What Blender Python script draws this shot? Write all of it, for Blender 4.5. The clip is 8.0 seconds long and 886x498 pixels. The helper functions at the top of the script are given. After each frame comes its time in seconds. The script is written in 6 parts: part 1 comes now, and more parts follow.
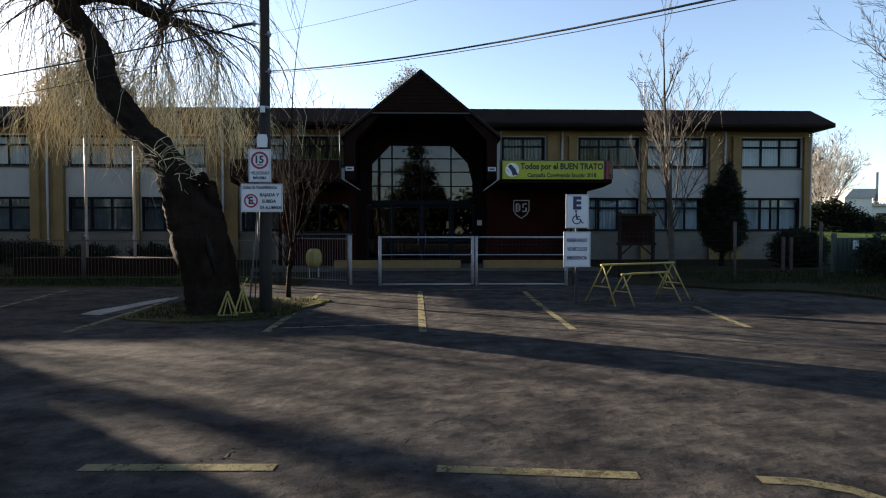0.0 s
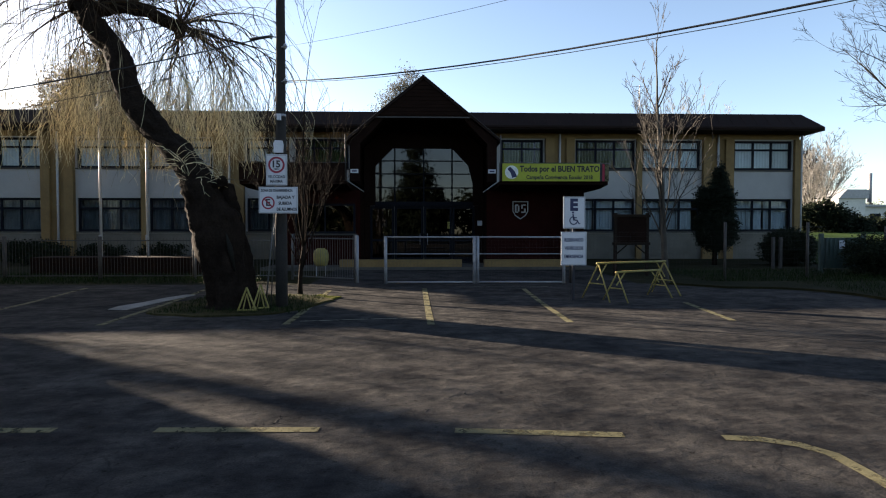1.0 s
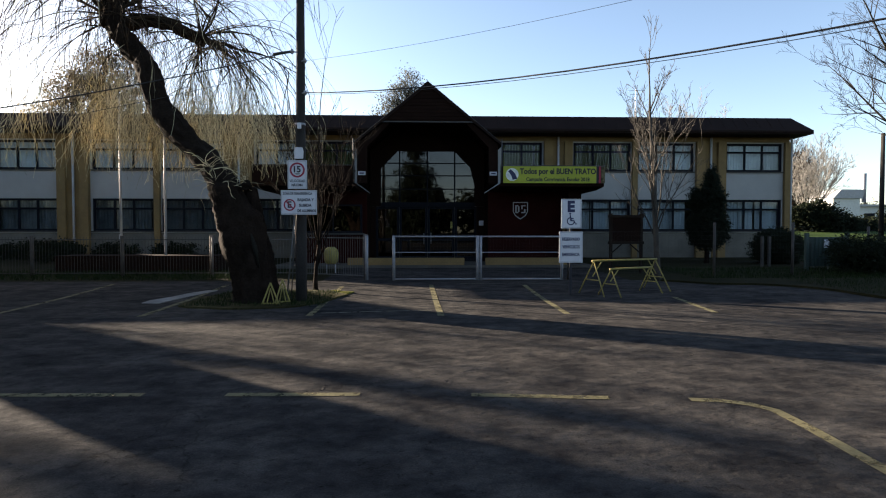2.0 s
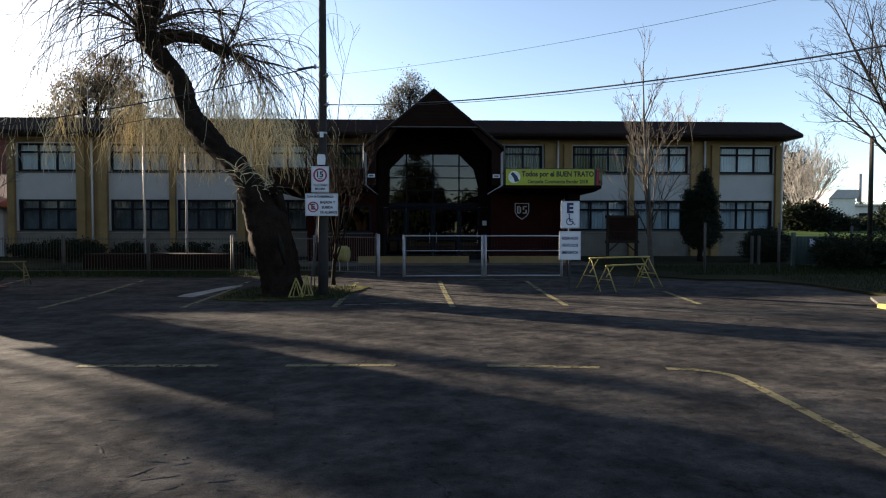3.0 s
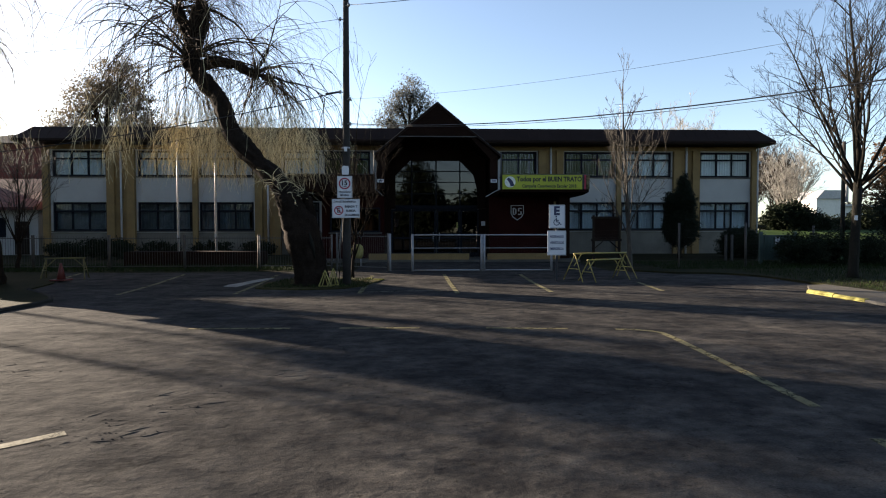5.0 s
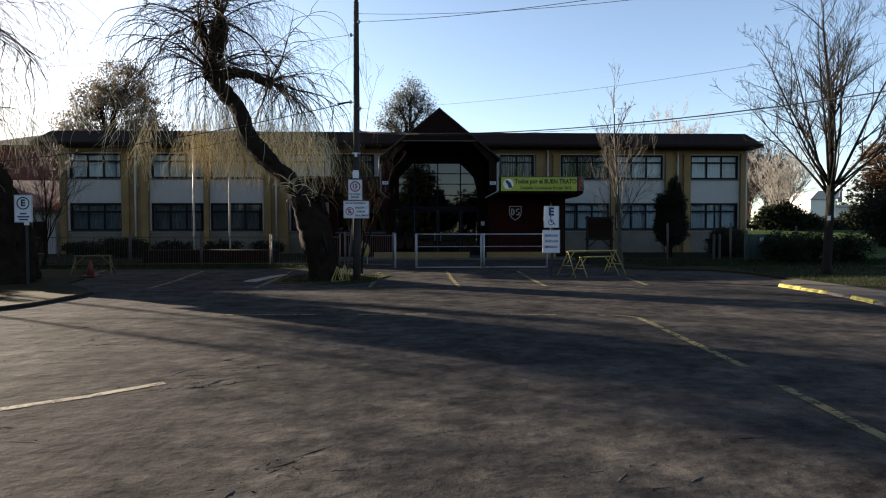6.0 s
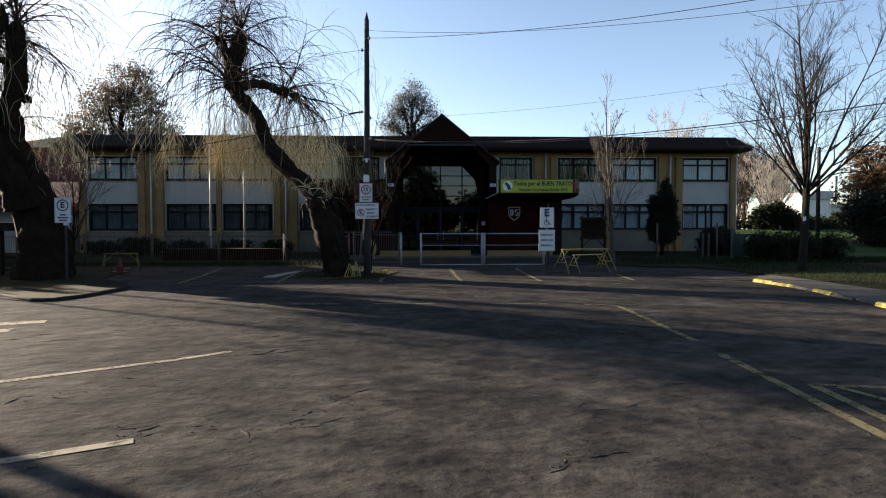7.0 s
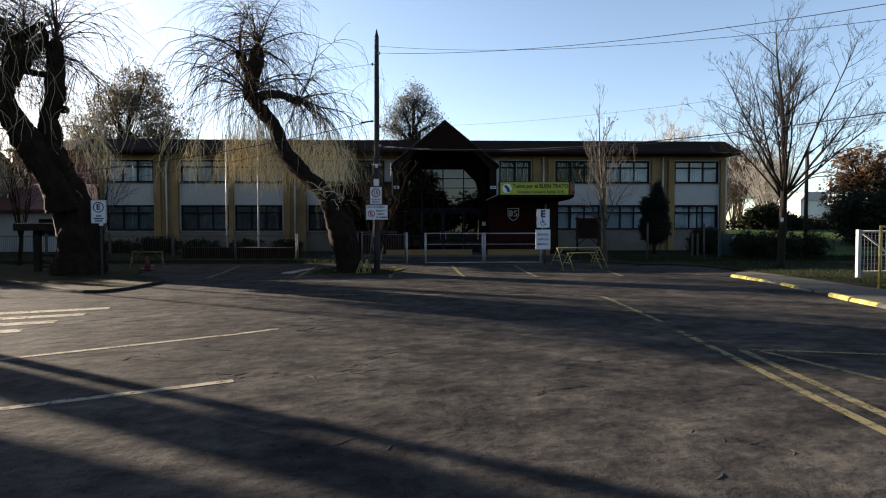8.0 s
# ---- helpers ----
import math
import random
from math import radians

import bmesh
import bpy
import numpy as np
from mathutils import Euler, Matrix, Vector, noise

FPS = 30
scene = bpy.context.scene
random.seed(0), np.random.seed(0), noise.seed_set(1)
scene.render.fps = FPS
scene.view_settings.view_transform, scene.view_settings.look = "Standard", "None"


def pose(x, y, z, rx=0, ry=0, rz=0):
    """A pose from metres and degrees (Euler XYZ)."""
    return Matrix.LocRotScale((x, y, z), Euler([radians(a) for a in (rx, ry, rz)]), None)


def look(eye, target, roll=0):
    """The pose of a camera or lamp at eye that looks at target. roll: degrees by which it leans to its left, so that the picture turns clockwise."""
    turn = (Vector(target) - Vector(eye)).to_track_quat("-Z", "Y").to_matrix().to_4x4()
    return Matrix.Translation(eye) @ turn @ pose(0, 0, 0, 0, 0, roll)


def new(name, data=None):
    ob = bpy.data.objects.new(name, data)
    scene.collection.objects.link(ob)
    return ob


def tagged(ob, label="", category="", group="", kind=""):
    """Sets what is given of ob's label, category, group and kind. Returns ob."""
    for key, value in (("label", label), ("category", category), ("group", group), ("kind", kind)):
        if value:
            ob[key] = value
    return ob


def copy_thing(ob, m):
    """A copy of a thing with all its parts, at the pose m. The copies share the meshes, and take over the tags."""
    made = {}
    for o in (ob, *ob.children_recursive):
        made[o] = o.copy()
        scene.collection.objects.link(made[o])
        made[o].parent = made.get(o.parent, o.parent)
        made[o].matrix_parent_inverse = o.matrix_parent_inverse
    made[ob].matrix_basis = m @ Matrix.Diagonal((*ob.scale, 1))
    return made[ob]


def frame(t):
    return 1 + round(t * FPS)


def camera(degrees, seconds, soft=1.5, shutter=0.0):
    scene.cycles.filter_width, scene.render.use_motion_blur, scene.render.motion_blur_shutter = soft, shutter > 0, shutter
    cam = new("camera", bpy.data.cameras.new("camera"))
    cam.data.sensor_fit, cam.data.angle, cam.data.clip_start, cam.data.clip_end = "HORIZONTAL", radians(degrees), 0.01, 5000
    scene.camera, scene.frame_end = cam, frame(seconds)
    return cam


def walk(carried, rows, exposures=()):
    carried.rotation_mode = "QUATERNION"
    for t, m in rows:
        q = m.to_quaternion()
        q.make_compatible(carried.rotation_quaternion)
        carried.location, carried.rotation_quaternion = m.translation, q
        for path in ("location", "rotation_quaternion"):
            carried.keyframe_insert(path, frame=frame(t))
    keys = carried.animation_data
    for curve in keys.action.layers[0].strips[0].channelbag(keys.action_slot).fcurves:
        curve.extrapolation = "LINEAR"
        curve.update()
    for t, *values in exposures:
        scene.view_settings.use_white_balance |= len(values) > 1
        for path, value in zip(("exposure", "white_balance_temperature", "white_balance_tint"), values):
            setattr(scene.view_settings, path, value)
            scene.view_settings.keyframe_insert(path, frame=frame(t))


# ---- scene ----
cam = camera(76.5, 8.0, soft=1.1)
PATH = [
    (0, (0.141, 0.293, 1.569), (0.195, 2.291, 1.511), -0.0),
    (0.5, (0.052, -0.024, 1.566), (0.111, 1.974, 1.508), 0.0),
    (1, (-0.031, -0.418, 1.564), (0.031, 1.581, 1.507), -0.0),
    (1.5, (-0.125, -0.874, 1.569), (-0.06, 1.124, 1.511), -0.0),
    (3, (-0.544, -2.565, 1.575), (-0.476, -0.567, 1.514), -0.0),
    (3.5, (-0.651, -3.171, 1.573), (-0.58, -1.173, 1.512), -0.1),
    (4, (-0.696, -3.798, 1.569), (-0.625, -1.8, 1.509), -0.1),
    (4.5, (-0.748, -4.415, 1.567), (-0.676, -2.417, 1.506), -0.1),
    (6, (-0.988, -6.381, 1.526), (-0.912, -4.383, 1.466), -0.1),
    (6.5, (-1.038, -7.114, 1.521), (-0.965, -5.116, 1.461), -0.1),
    (7, (-1.15, -7.867, 1.532), (-1.076, -5.869, 1.47), -0.1),
    (7.5, (-1.244, -8.666, 1.52), (-1.17, -6.668, 1.459), -0.1),
    (8, (-1.342, -9.462, 1.514), (-1.269, -7.464, 1.453), -0.1),
]
walk(cam, [(t, look(eye, target, roll)) for t, eye, target, roll in PATH], exposures=[(0.0, 2.74, 6500, 12), (3.0, 2.72, 6500, 12), (6.5, 2.55, 6500, 12), (8.0, 2.52, 6500, 12)])

# ---- world, sun, exposure ----
SUN_AZ, SUN_EL = math.atan2(-0.857, 0.515), radians(13.2)
SUN_DIR = Vector((math.sin(SUN_AZ) * math.cos(SUN_EL), math.cos(SUN_AZ) * math.cos(SUN_EL), math.sin(SUN_EL)))
world = bpy.data.worlds.new("sky")
scene.world = world
world.use_nodes = True
wn = world.node_tree.nodes
sky = wn.new("ShaderNodeTexSky")
sky.sky_type = "NISHITA"
sky.sun_disc = False
sky.sun_elevation = SUN_EL
sky.sun_rotation = SUN_AZ
sky.air_density, sky.dust_density, sky.ozone_density = 0.75, 0.7, 0.5
wn["Background"].inputs["Strength"].default_value = 0.052
world.node_tree.links.new(sky.outputs[0], wn["Background"].inputs["Color"])
sun_data = bpy.data.lights.new("sun", "SUN")
sun_data.energy, sun_data.angle, sun_data.color = 5.0, radians(0.55), (1.0, 0.845, 0.655)
sun = new("sun", sun_data)
sun.matrix_basis = look(SUN_DIR * 60, (0, 0, 0))


# ---- materials ----
def mat(name, col, rough=0.8, var=0.25, scale=3.0, fine=45.0, bump=0.15, metal=0.0, tint=None, spec=0.3, rnd=0.0, island=0.0):
    """Painted, mineral or woody surface: broad stains, fine grain, relief."""
    m = bpy.data.materials.new(name)
    m.use_nodes = True
    n, l = m.node_tree.nodes, m.node_tree.links
    b = n["Principled BSDF"]
    b.inputs["Roughness"].default_value, b.inputs["Metallic"].default_value = rough, metal
    b.inputs["Specular IOR Level"].default_value = spec
    co = n.new("ShaderNodeTexCoord")
    n1, n2 = n.new("ShaderNodeTexNoise"), n.new("ShaderNodeTexNoise")
    n1.inputs["Scale"].default_value, n1.inputs["Detail"].default_value, n1.inputs["Roughness"].default_value = scale, 6, 0.62
    n2.inputs["Scale"].default_value, n2.inputs["Detail"].default_value = fine, 3
    for q in (n1, n2):
        l.new(co.outputs["Object"], q.inputs["Vector"])
    r1 = n.new("ShaderNodeValToRGB")
    r1.color_ramp.elements[0].position, r1.color_ramp.elements[1].position = 0.3, 0.72
    t = tint or [c * (1 + var * 0.8) for c in col]
    r1.color_ramp.elements[0].color = (*[c * (1 - var) for c in col], 1)
    r1.color_ramp.elements[1].color = (*t, 1)
    l.new(n1.outputs["Fac"], r1.inputs["Fac"])
    r2 = n.new("ShaderNodeMapRange")
    r2.inputs["From Min"].default_value, r2.inputs["From Max"].default_value = 0.3, 0.7
    r2.inputs["To Min"].default_value, r2.inputs["To Max"].default_value = 1 - var * 0.7, 1 + var * 0.5
    l.new(n2.outputs["Fac"], r2.inputs["Value"])
    mul = n.new("ShaderNodeMix")
    mul.data_type, mul.blend_type = "RGBA", "MULTIPLY"
    mul.inputs["Factor"].default_value = 1
    l.new(r1.outputs["Color"], mul.inputs["A"])
    l.new(r2.outputs["Result"], mul.inputs["B"])
    out = mul.outputs["Result"]
    if rnd or island:
        if rnd:
            src, amount = n.new("ShaderNodeObjectInfo").outputs["Random"], rnd
        else:
            src, amount = n.new("ShaderNodeNewGeometry").outputs["Random Per Island"], island
        r3 = n.new("ShaderNodeMapRange")
        r3.inputs["To Min"].default_value, r3.inputs["To Max"].default_value = 1 - amount, 1 + amount
        l.new(src, r3.inputs["Value"])
        m2 = n.new("ShaderNodeMix")
        m2.data_type, m2.blend_type = "RGBA", "MULTIPLY"
        m2.inputs["Factor"].default_value = 1
        l.new(out, m2.inputs["A"])
        l.new(r3.outputs["Result"], m2.inputs["B"])
        out = m2.outputs["Result"]
    l.new(out, b.inputs["Base Color"])
    if bump:
        bp = n.new("ShaderNodeBump")
        bp.inputs["Strength"].default_value, bp.inputs["Distance"].default_value = bump, 0.02
        l.new(n2.outputs["Fac"], bp.inputs["Height"])
        l.new(bp.outputs["Normal"], b.inputs["Normal"])
    return m


def asphalt_mat():
    """Old asphalt: aggregate, broad wear, patches, cracks, oil marks."""
    m = bpy.data.materials.new("asphalt")
    m.use_nodes = True
    n, l = m.node_tree.nodes, m.node_tree.links
    b = n["Principled BSDF"]
    co = n.new("ShaderNodeTexCoord")

    def tex(scale, detail=5.0, rough=0.6, stretch=None):
        q = n.new("ShaderNodeTexNoise")
        q.inputs["Scale"].default_value, q.inputs["Detail"].default_value, q.inputs["Roughness"].default_value = scale, detail, rough
        if stretch:
            mp = n.new("ShaderNodeMapping")
            mp.inputs["Scale"].default_value = stretch
            l.new(co.outputs["Object"], mp.inputs["Vector"])
            l.new(mp.outputs["Vector"], q.inputs["Vector"])
        else:
            l.new(co.outputs["Object"], q.inputs["Vector"])
        return q.outputs["Fac"]

    def ramp(src, a, bb, c0, c1):
        q = n.new("ShaderNodeValToRGB")
        q.color_ramp.elements[0].position, q.color_ramp.elements[1].position = a, bb
        q.color_ramp.elements[0].color, q.color_ramp.elements[1].color = (*c0, 1), (*c1, 1)
        l.new(src, q.inputs["Fac"])
        return q.outputs["Color"]

    def mult(a, c):
        q = n.new("ShaderNodeMix")
        q.data_type, q.blend_type = "RGBA", "MULTIPLY"
        q.inputs["Factor"].default_value = 1
        l.new(a, q.inputs["A"])
        l.new(c, q.inputs["B"])
        return q.outputs["Result"]

    broad = ramp(tex(0.35, 6, 0.65), 0.32, 0.7, (0.0195, 0.0196, 0.0206), (0.0405, 0.0397, 0.0389))
    wear = ramp(tex(1.5, 6, 0.68, (0.75, 1.0, 1.0)), 0.34, 0.66, (0.5, 0.51, 0.54), (1.62, 1.55, 1.44))
    grit = ramp(tex(70, 2, 0.5), 0.3, 0.72, (0.76, 0.76, 0.77), (1.27, 1.25, 1.23))
    col = mult(mult(broad, wear), grit)
    vor = n.new("ShaderNodeTexVoronoi")
    vor.feature = "DISTANCE_TO_EDGE"
    vor.inputs["Scale"].default_value = 0.6
    warp = n.new("ShaderNodeVectorMath")
    warp.operation = "ADD"
    wob = n.new("ShaderNodeTexNoise")
    wob.inputs["Scale"].default_value, wob.inputs["Detail"].default_value = 1.7, 5
    l.new(co.outputs["Object"], wob.inputs["Vector"])
    l.new(co.outputs["Object"], warp.inputs[0])
    l.new(wob.outputs["Color"], warp.inputs[1])
    l.new(warp.outputs["Vector"], vor.inputs["Vector"])
    pits = ramp(tex(11, 5, 0.7), 0.58, 0.68, (1, 1, 1), (0.45, 0.44, 0.43))
    blot = ramp(tex(4.5, 5, 0.7, (0.85, 1.0, 1.0)), 0.36, 0.64, (0.66, 0.66, 0.69), (1.34, 1.32, 1.28))
    col = mult(mult(col, pits), blot)
    crack = ramp(vor.outputs["Distance"], 0.0, 0.01, (0.6, 0.6, 0.6), (1, 1, 1))
    gate = ramp(tex(0.5, 2), 0.36, 0.46, (0, 0, 0), (1, 1, 1))
    lift = n.new("ShaderNodeMix")
    lift.data_type, lift.blend_type = "RGBA", "LIGHTEN"
    lift.inputs["Factor"].default_value = 1
    l.new(crack, lift.inputs["A"])
    l.new(gate, lift.inputs["B"])
    col = mult(col, lift.outputs["Result"])
    l.new(col, b.inputs["Base Color"])
    b.inputs["Roughness"].default_value = 0.95
    b.inputs["Specular IOR Level"].default_value = 0.02
    h = n.new("ShaderNodeMath")
    h.operation = "MULTIPLY_ADD"
    h.inputs[1].default_value = 0.07
    l.new(tex(110, 2, 0.5), h.inputs[0])
    l.new(tex(3.0, 6, 0.58, (0.75, 1.0, 1.0)), h.inputs[2])
    bp = n.new("ShaderNodeBump")
    bp.inputs["Strength"].default_value, bp.inputs["Distance"].default_value = 0.8, 0.06
    l.new(h.outputs[0], bp.inputs["Height"])
    l.new(bp.outputs["Normal"], b.inputs["Normal"])
    return m


def worn_paint(name, col, worn=0.5):
    """Road paint, worn through to the asphalt in patches."""
    m = mat(name, col, 0.85, 0.2, 2.5, 60, 0.2, spec=0.06)
    n, l = m.node_tree.nodes, m.node_tree.links
    b, o = n["Principled BSDF"], n["Material Output"]
    co = n.new("ShaderNodeTexCoord")
    q = n.new("ShaderNodeTexNoise")
    q.inputs["Scale"].default_value, q.inputs["Detail"].default_value, q.inputs["Roughness"].default_value = 5.0, 8, 0.75
    l.new(co.outputs["Object"], q.inputs["Vector"])
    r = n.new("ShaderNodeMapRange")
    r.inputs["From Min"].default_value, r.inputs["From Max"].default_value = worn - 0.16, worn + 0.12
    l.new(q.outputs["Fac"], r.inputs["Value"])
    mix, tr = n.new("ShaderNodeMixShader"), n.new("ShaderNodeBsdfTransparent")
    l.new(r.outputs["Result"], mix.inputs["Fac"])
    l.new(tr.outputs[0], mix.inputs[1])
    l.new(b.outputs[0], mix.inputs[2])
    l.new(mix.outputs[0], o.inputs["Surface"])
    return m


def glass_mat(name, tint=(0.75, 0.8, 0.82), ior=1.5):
    m = bpy.data.materials.new(name)
    m.use_nodes = True
    n, l = m.node_tree.nodes, m.node_tree.links
    n.remove(n["Principled BSDF"])
    tr, gl, fr, mix = n.new("ShaderNodeBsdfTransparent"), n.new("ShaderNodeBsdfGlossy"), n.new("ShaderNodeFresnel"), n.new("ShaderNodeMixShader")
    tr.inputs["Color"].default_value = (*tint, 1)
    gl.inputs["Roughness"].default_value = 0.02
    fr.inputs["IOR"].default_value = ior
    l.new(fr.outputs[0], mix.inputs["Fac"])
    l.new(tr.outputs[0], mix.inputs[1])
    l.new(gl.outputs[0], mix.inputs[2])
    l.new(mix.outputs[0], n["Material Output"].inputs["Surface"])
    return m


def leaf_mat(name, col, trans=0.35, var=0.35):
    m = mat(name, col, 0.75, 0.2, 2.0, 20, 0, spec=0.06, island=var)
    n, l = m.node_tree.nodes, m.node_tree.links
    b, o = n["Principled BSDF"], n["Material Output"]
    tl, mix = n.new("ShaderNodeBsdfTranslucent"), n.new("ShaderNodeMixShader")
    l.new(b.inputs["Base Color"].links[0].from_socket, tl.inputs["Color"])
    mix.inputs["Fac"].default_value = trans
    l.new(b.outputs[0], mix.inputs[1])
    l.new(tl.outputs[0], mix.inputs[2])
    l.new(mix.outputs[0], o.inputs["Surface"])
    return m


M_ASPHALT = asphalt_mat()
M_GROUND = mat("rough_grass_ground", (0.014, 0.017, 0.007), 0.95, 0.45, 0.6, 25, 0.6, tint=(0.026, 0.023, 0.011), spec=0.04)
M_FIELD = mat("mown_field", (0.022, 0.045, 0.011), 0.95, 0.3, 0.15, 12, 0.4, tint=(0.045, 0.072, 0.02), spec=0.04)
M_DIRT = mat("mossy_dirt", (0.03, 0.028, 0.012), 0.95, 0.5, 1.6, 30, 0.8, tint=(0.055, 0.048, 0.02), spec=0.04)
M_CONC = mat("weathered_concrete", (0.075, 0.07, 0.062), 0.9, 0.28, 1.3, 50, 0.3, spec=0.04)
M_PALE = mat("pale_cement_patch", (0.2, 0.195, 0.185), 0.9, 0.3, 2, 40, 0.3, spec=0.04)
M_KERB = mat("grey_kerb_concrete", (0.08, 0.076, 0.07), 0.9, 0.35, 2.5, 50, 0.4, spec=0.04)
# Kerb concrete with the shade on the edging put into its colour.
M_EDGE = mat("shade_dark_kerb_concrete", (0.022, 0.021, 0.019), 0.9, 0.35, 2.5, 50, 0.4, spec=0.04)
M_KERBY = mat("yellow_kerb_paint", (0.25, 0.225, 0.075), 0.8, 0.5, 5, 40, 0.3, spec=0.04)
M_LINEY = worn_paint("yellow_road_paint", (0.115, 0.103, 0.058), 0.4)
M_LINEW = worn_paint("pale_road_paint", (0.19, 0.175, 0.135), 0.42)
M_WHITEWALL = mat("off_white_render", (0.29, 0.285, 0.271), 0.85, 0.1, 0.8, 30, 0.1)
M_OCHRE = mat("ochre_painted_render", (0.165, 0.108, 0.042), 0.8, 0.2, 1.2, 30, 0.15)
M_PLINTH = mat("stained_plinth_render", (0.11, 0.102, 0.084), 0.9, 0.25, 1.0, 30, 0.2)
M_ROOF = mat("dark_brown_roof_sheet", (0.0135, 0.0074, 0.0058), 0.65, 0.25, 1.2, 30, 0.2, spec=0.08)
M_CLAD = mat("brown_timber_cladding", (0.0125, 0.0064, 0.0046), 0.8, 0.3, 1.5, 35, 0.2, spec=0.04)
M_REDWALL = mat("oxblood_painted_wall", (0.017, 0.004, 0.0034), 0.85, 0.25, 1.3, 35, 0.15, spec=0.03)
M_TRIM = mat("pale_metal_trim", (0.05, 0.048, 0.046), 0.6, 0.15, 4, 40, 0.05, 0.4)
M_FRAME = mat("black_blue_window_frame", (0.007, 0.0085, 0.0125), 0.6, 0.2, 5, 50, 0.05, spec=0.05)
M_CURTW = mat("white_net_curtain", (0.6, 0.62, 0.64), 0.9, 0.12, 2, 60, 0.1, rnd=0.12)
M_CURTD = mat("grey_net_curtain", (0.19, 0.195, 0.205), 0.9, 0.3, 2, 60, 0.1, rnd=0.3)
M_CURTG = mat("olive_curtain", (0.075, 0.085, 0.02), 0.9, 0.25, 2, 60, 0.1, rnd=0.15)
M_GLASS = glass_mat("window_glass", ior=1.3)
M_GLASSD = glass_mat("dark_entrance_glass", (0.08, 0.09, 0.1), 1.6)
M_INT = mat("dim_room_wall", (0.12, 0.11, 0.1), 0.9, 0.2, 1, 20, 0)
M_PIPE = mat("pale_grey_downpipe", (0.34, 0.34, 0.33), 0.5, 0.15, 3, 30, 0.05)
M_GALV = mat("galvanised_fence_steel", (0.25, 0.25, 0.265), 0.55, 0.2, 6, 50, 0.1, 0.3)
M_PICKET = mat("grey_picket_steel", (0.095, 0.091, 0.087), 0.6, 0.25, 6, 50, 0.1, 0.3)
M_MOSS = mat("yellow_green_moss", (0.075, 0.08, 0.012), 0.95, 0.45, 3, 35, 0.8, tint=(0.14, 0.135, 0.025), spec=0.03)
M_DULLSTEEL = mat("dull_rusty_steel", (0.055, 0.05, 0.046), 0.7, 0.3, 6, 50, 0.1, 0.3)
M_WHITEMETAL = mat("white_painted_steel", (0.25, 0.25, 0.25), 0.5, 0.15, 4, 40, 0.1)
M_YELLOW = mat("yellow_painted_steel", (0.21, 0.172, 0.048), 0.6, 0.25, 6, 45, 0.15)
# Trestle yellow again, darkened: the shade on the verge is in the paint.
M_YELLOWDIM = mat("shade_dimmed_yellow_steel", (0.09, 0.075, 0.025), 0.7, 0.3, 6, 45, 0.15)
M_POLE = mat("dark_treated_pole_wood", (0.021, 0.018, 0.016), 0.9, 0.35, 2, 40, 0.5)
M_WIRE = mat("black_cable", (0.02, 0.02, 0.022), 0.6, 0.1, 3, 20, 0)
M_SIGN = mat("white_sign_sheet", (0.5, 0.5, 0.52), 0.5, 0.08, 3, 40, 0.03)
M_SIGNBACK = mat("grey_sign_back", (0.3, 0.3, 0.31), 0.6, 0.15, 4, 40, 0.05, 0.5)
M_INK = mat("black_sign_ink", (0.015, 0.015, 0.02), 0.5, 0.1, 4, 40, 0)
M_NAVY = mat("navy_sign_ink", (0.02, 0.025, 0.07), 0.5, 0.1, 4, 40, 0)
M_RED = mat("maroon_sign_ring", (0.25, 0.02, 0.04), 0.5, 0.15, 4, 40, 0)
M_BANNER = mat("lime_banner_vinyl", (0.29, 0.32, 0.025), 0.5, 0.12, 1.5, 30, 0.05)
M_BANPHOTO = mat("banner_picture_panel", (0.6, 0.62, 0.58), 0.5, 0.2, 8, 40, 0)
M_BARK = mat("dark_willow_bark", (0.014, 0.0098, 0.0072), 0.95, 0.5, 3.5, 22, 1.0, spec=0.05)
# Gold made pale and uneven from twig to twig to imitate sunlit glints.
M_TWIG = mat("golden_glint_willow_twig", (0.44, 0.37, 0.22), 0.6, 0.2, 4, 20, 0, spec=0.3, island=0.9)
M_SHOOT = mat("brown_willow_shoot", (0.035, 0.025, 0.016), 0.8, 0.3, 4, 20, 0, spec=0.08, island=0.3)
M_BARKG = mat("grey_green_bark", (0.013, 0.012, 0.0095), 0.9, 0.35, 5, 35, 0.5, spec=0.1)
M_TWIGR = mat("reddish_bare_twig", (0.034, 0.028, 0.023), 0.85, 0.3, 4, 20, 0, island=0.3)
M_TWIGD = mat("dark_bare_twig", (0.014, 0.012, 0.01), 0.85, 0.3, 4, 20, 0, spec=0.1, island=0.3)
M_TWIGT = mat("brown_thicket_twig", (0.045, 0.031, 0.022), 0.9, 0.3, 4, 20, 0, spec=0.08, island=0.3)
M_TWIGB = mat("pale_birch_twig", (0.036, 0.031, 0.025), 0.85, 0.3, 4, 20, 0, island=0.3)
# Twigs of far trees, paled in colour to imitate haze.
M_TWIGP = mat("haze_pale_far_twig", (0.19, 0.178, 0.162), 0.9, 0.25, 4, 20, 0, island=0.3)
M_CONIFER = leaf_mat("dark_cypress_leaf", (0.01, 0.014, 0.008), 0.0)
M_SHRUB = leaf_mat("dark_shrub_leaf", (0.0105, 0.0145, 0.0068), 0.1)
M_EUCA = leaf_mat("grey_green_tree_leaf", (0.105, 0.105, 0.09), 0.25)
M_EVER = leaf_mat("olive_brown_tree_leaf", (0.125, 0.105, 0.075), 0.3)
M_BROWNLEAF = leaf_mat("dry_brown_leaf", (0.1, 0.06, 0.032), 0.3)
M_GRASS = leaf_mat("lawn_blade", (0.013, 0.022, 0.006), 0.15)
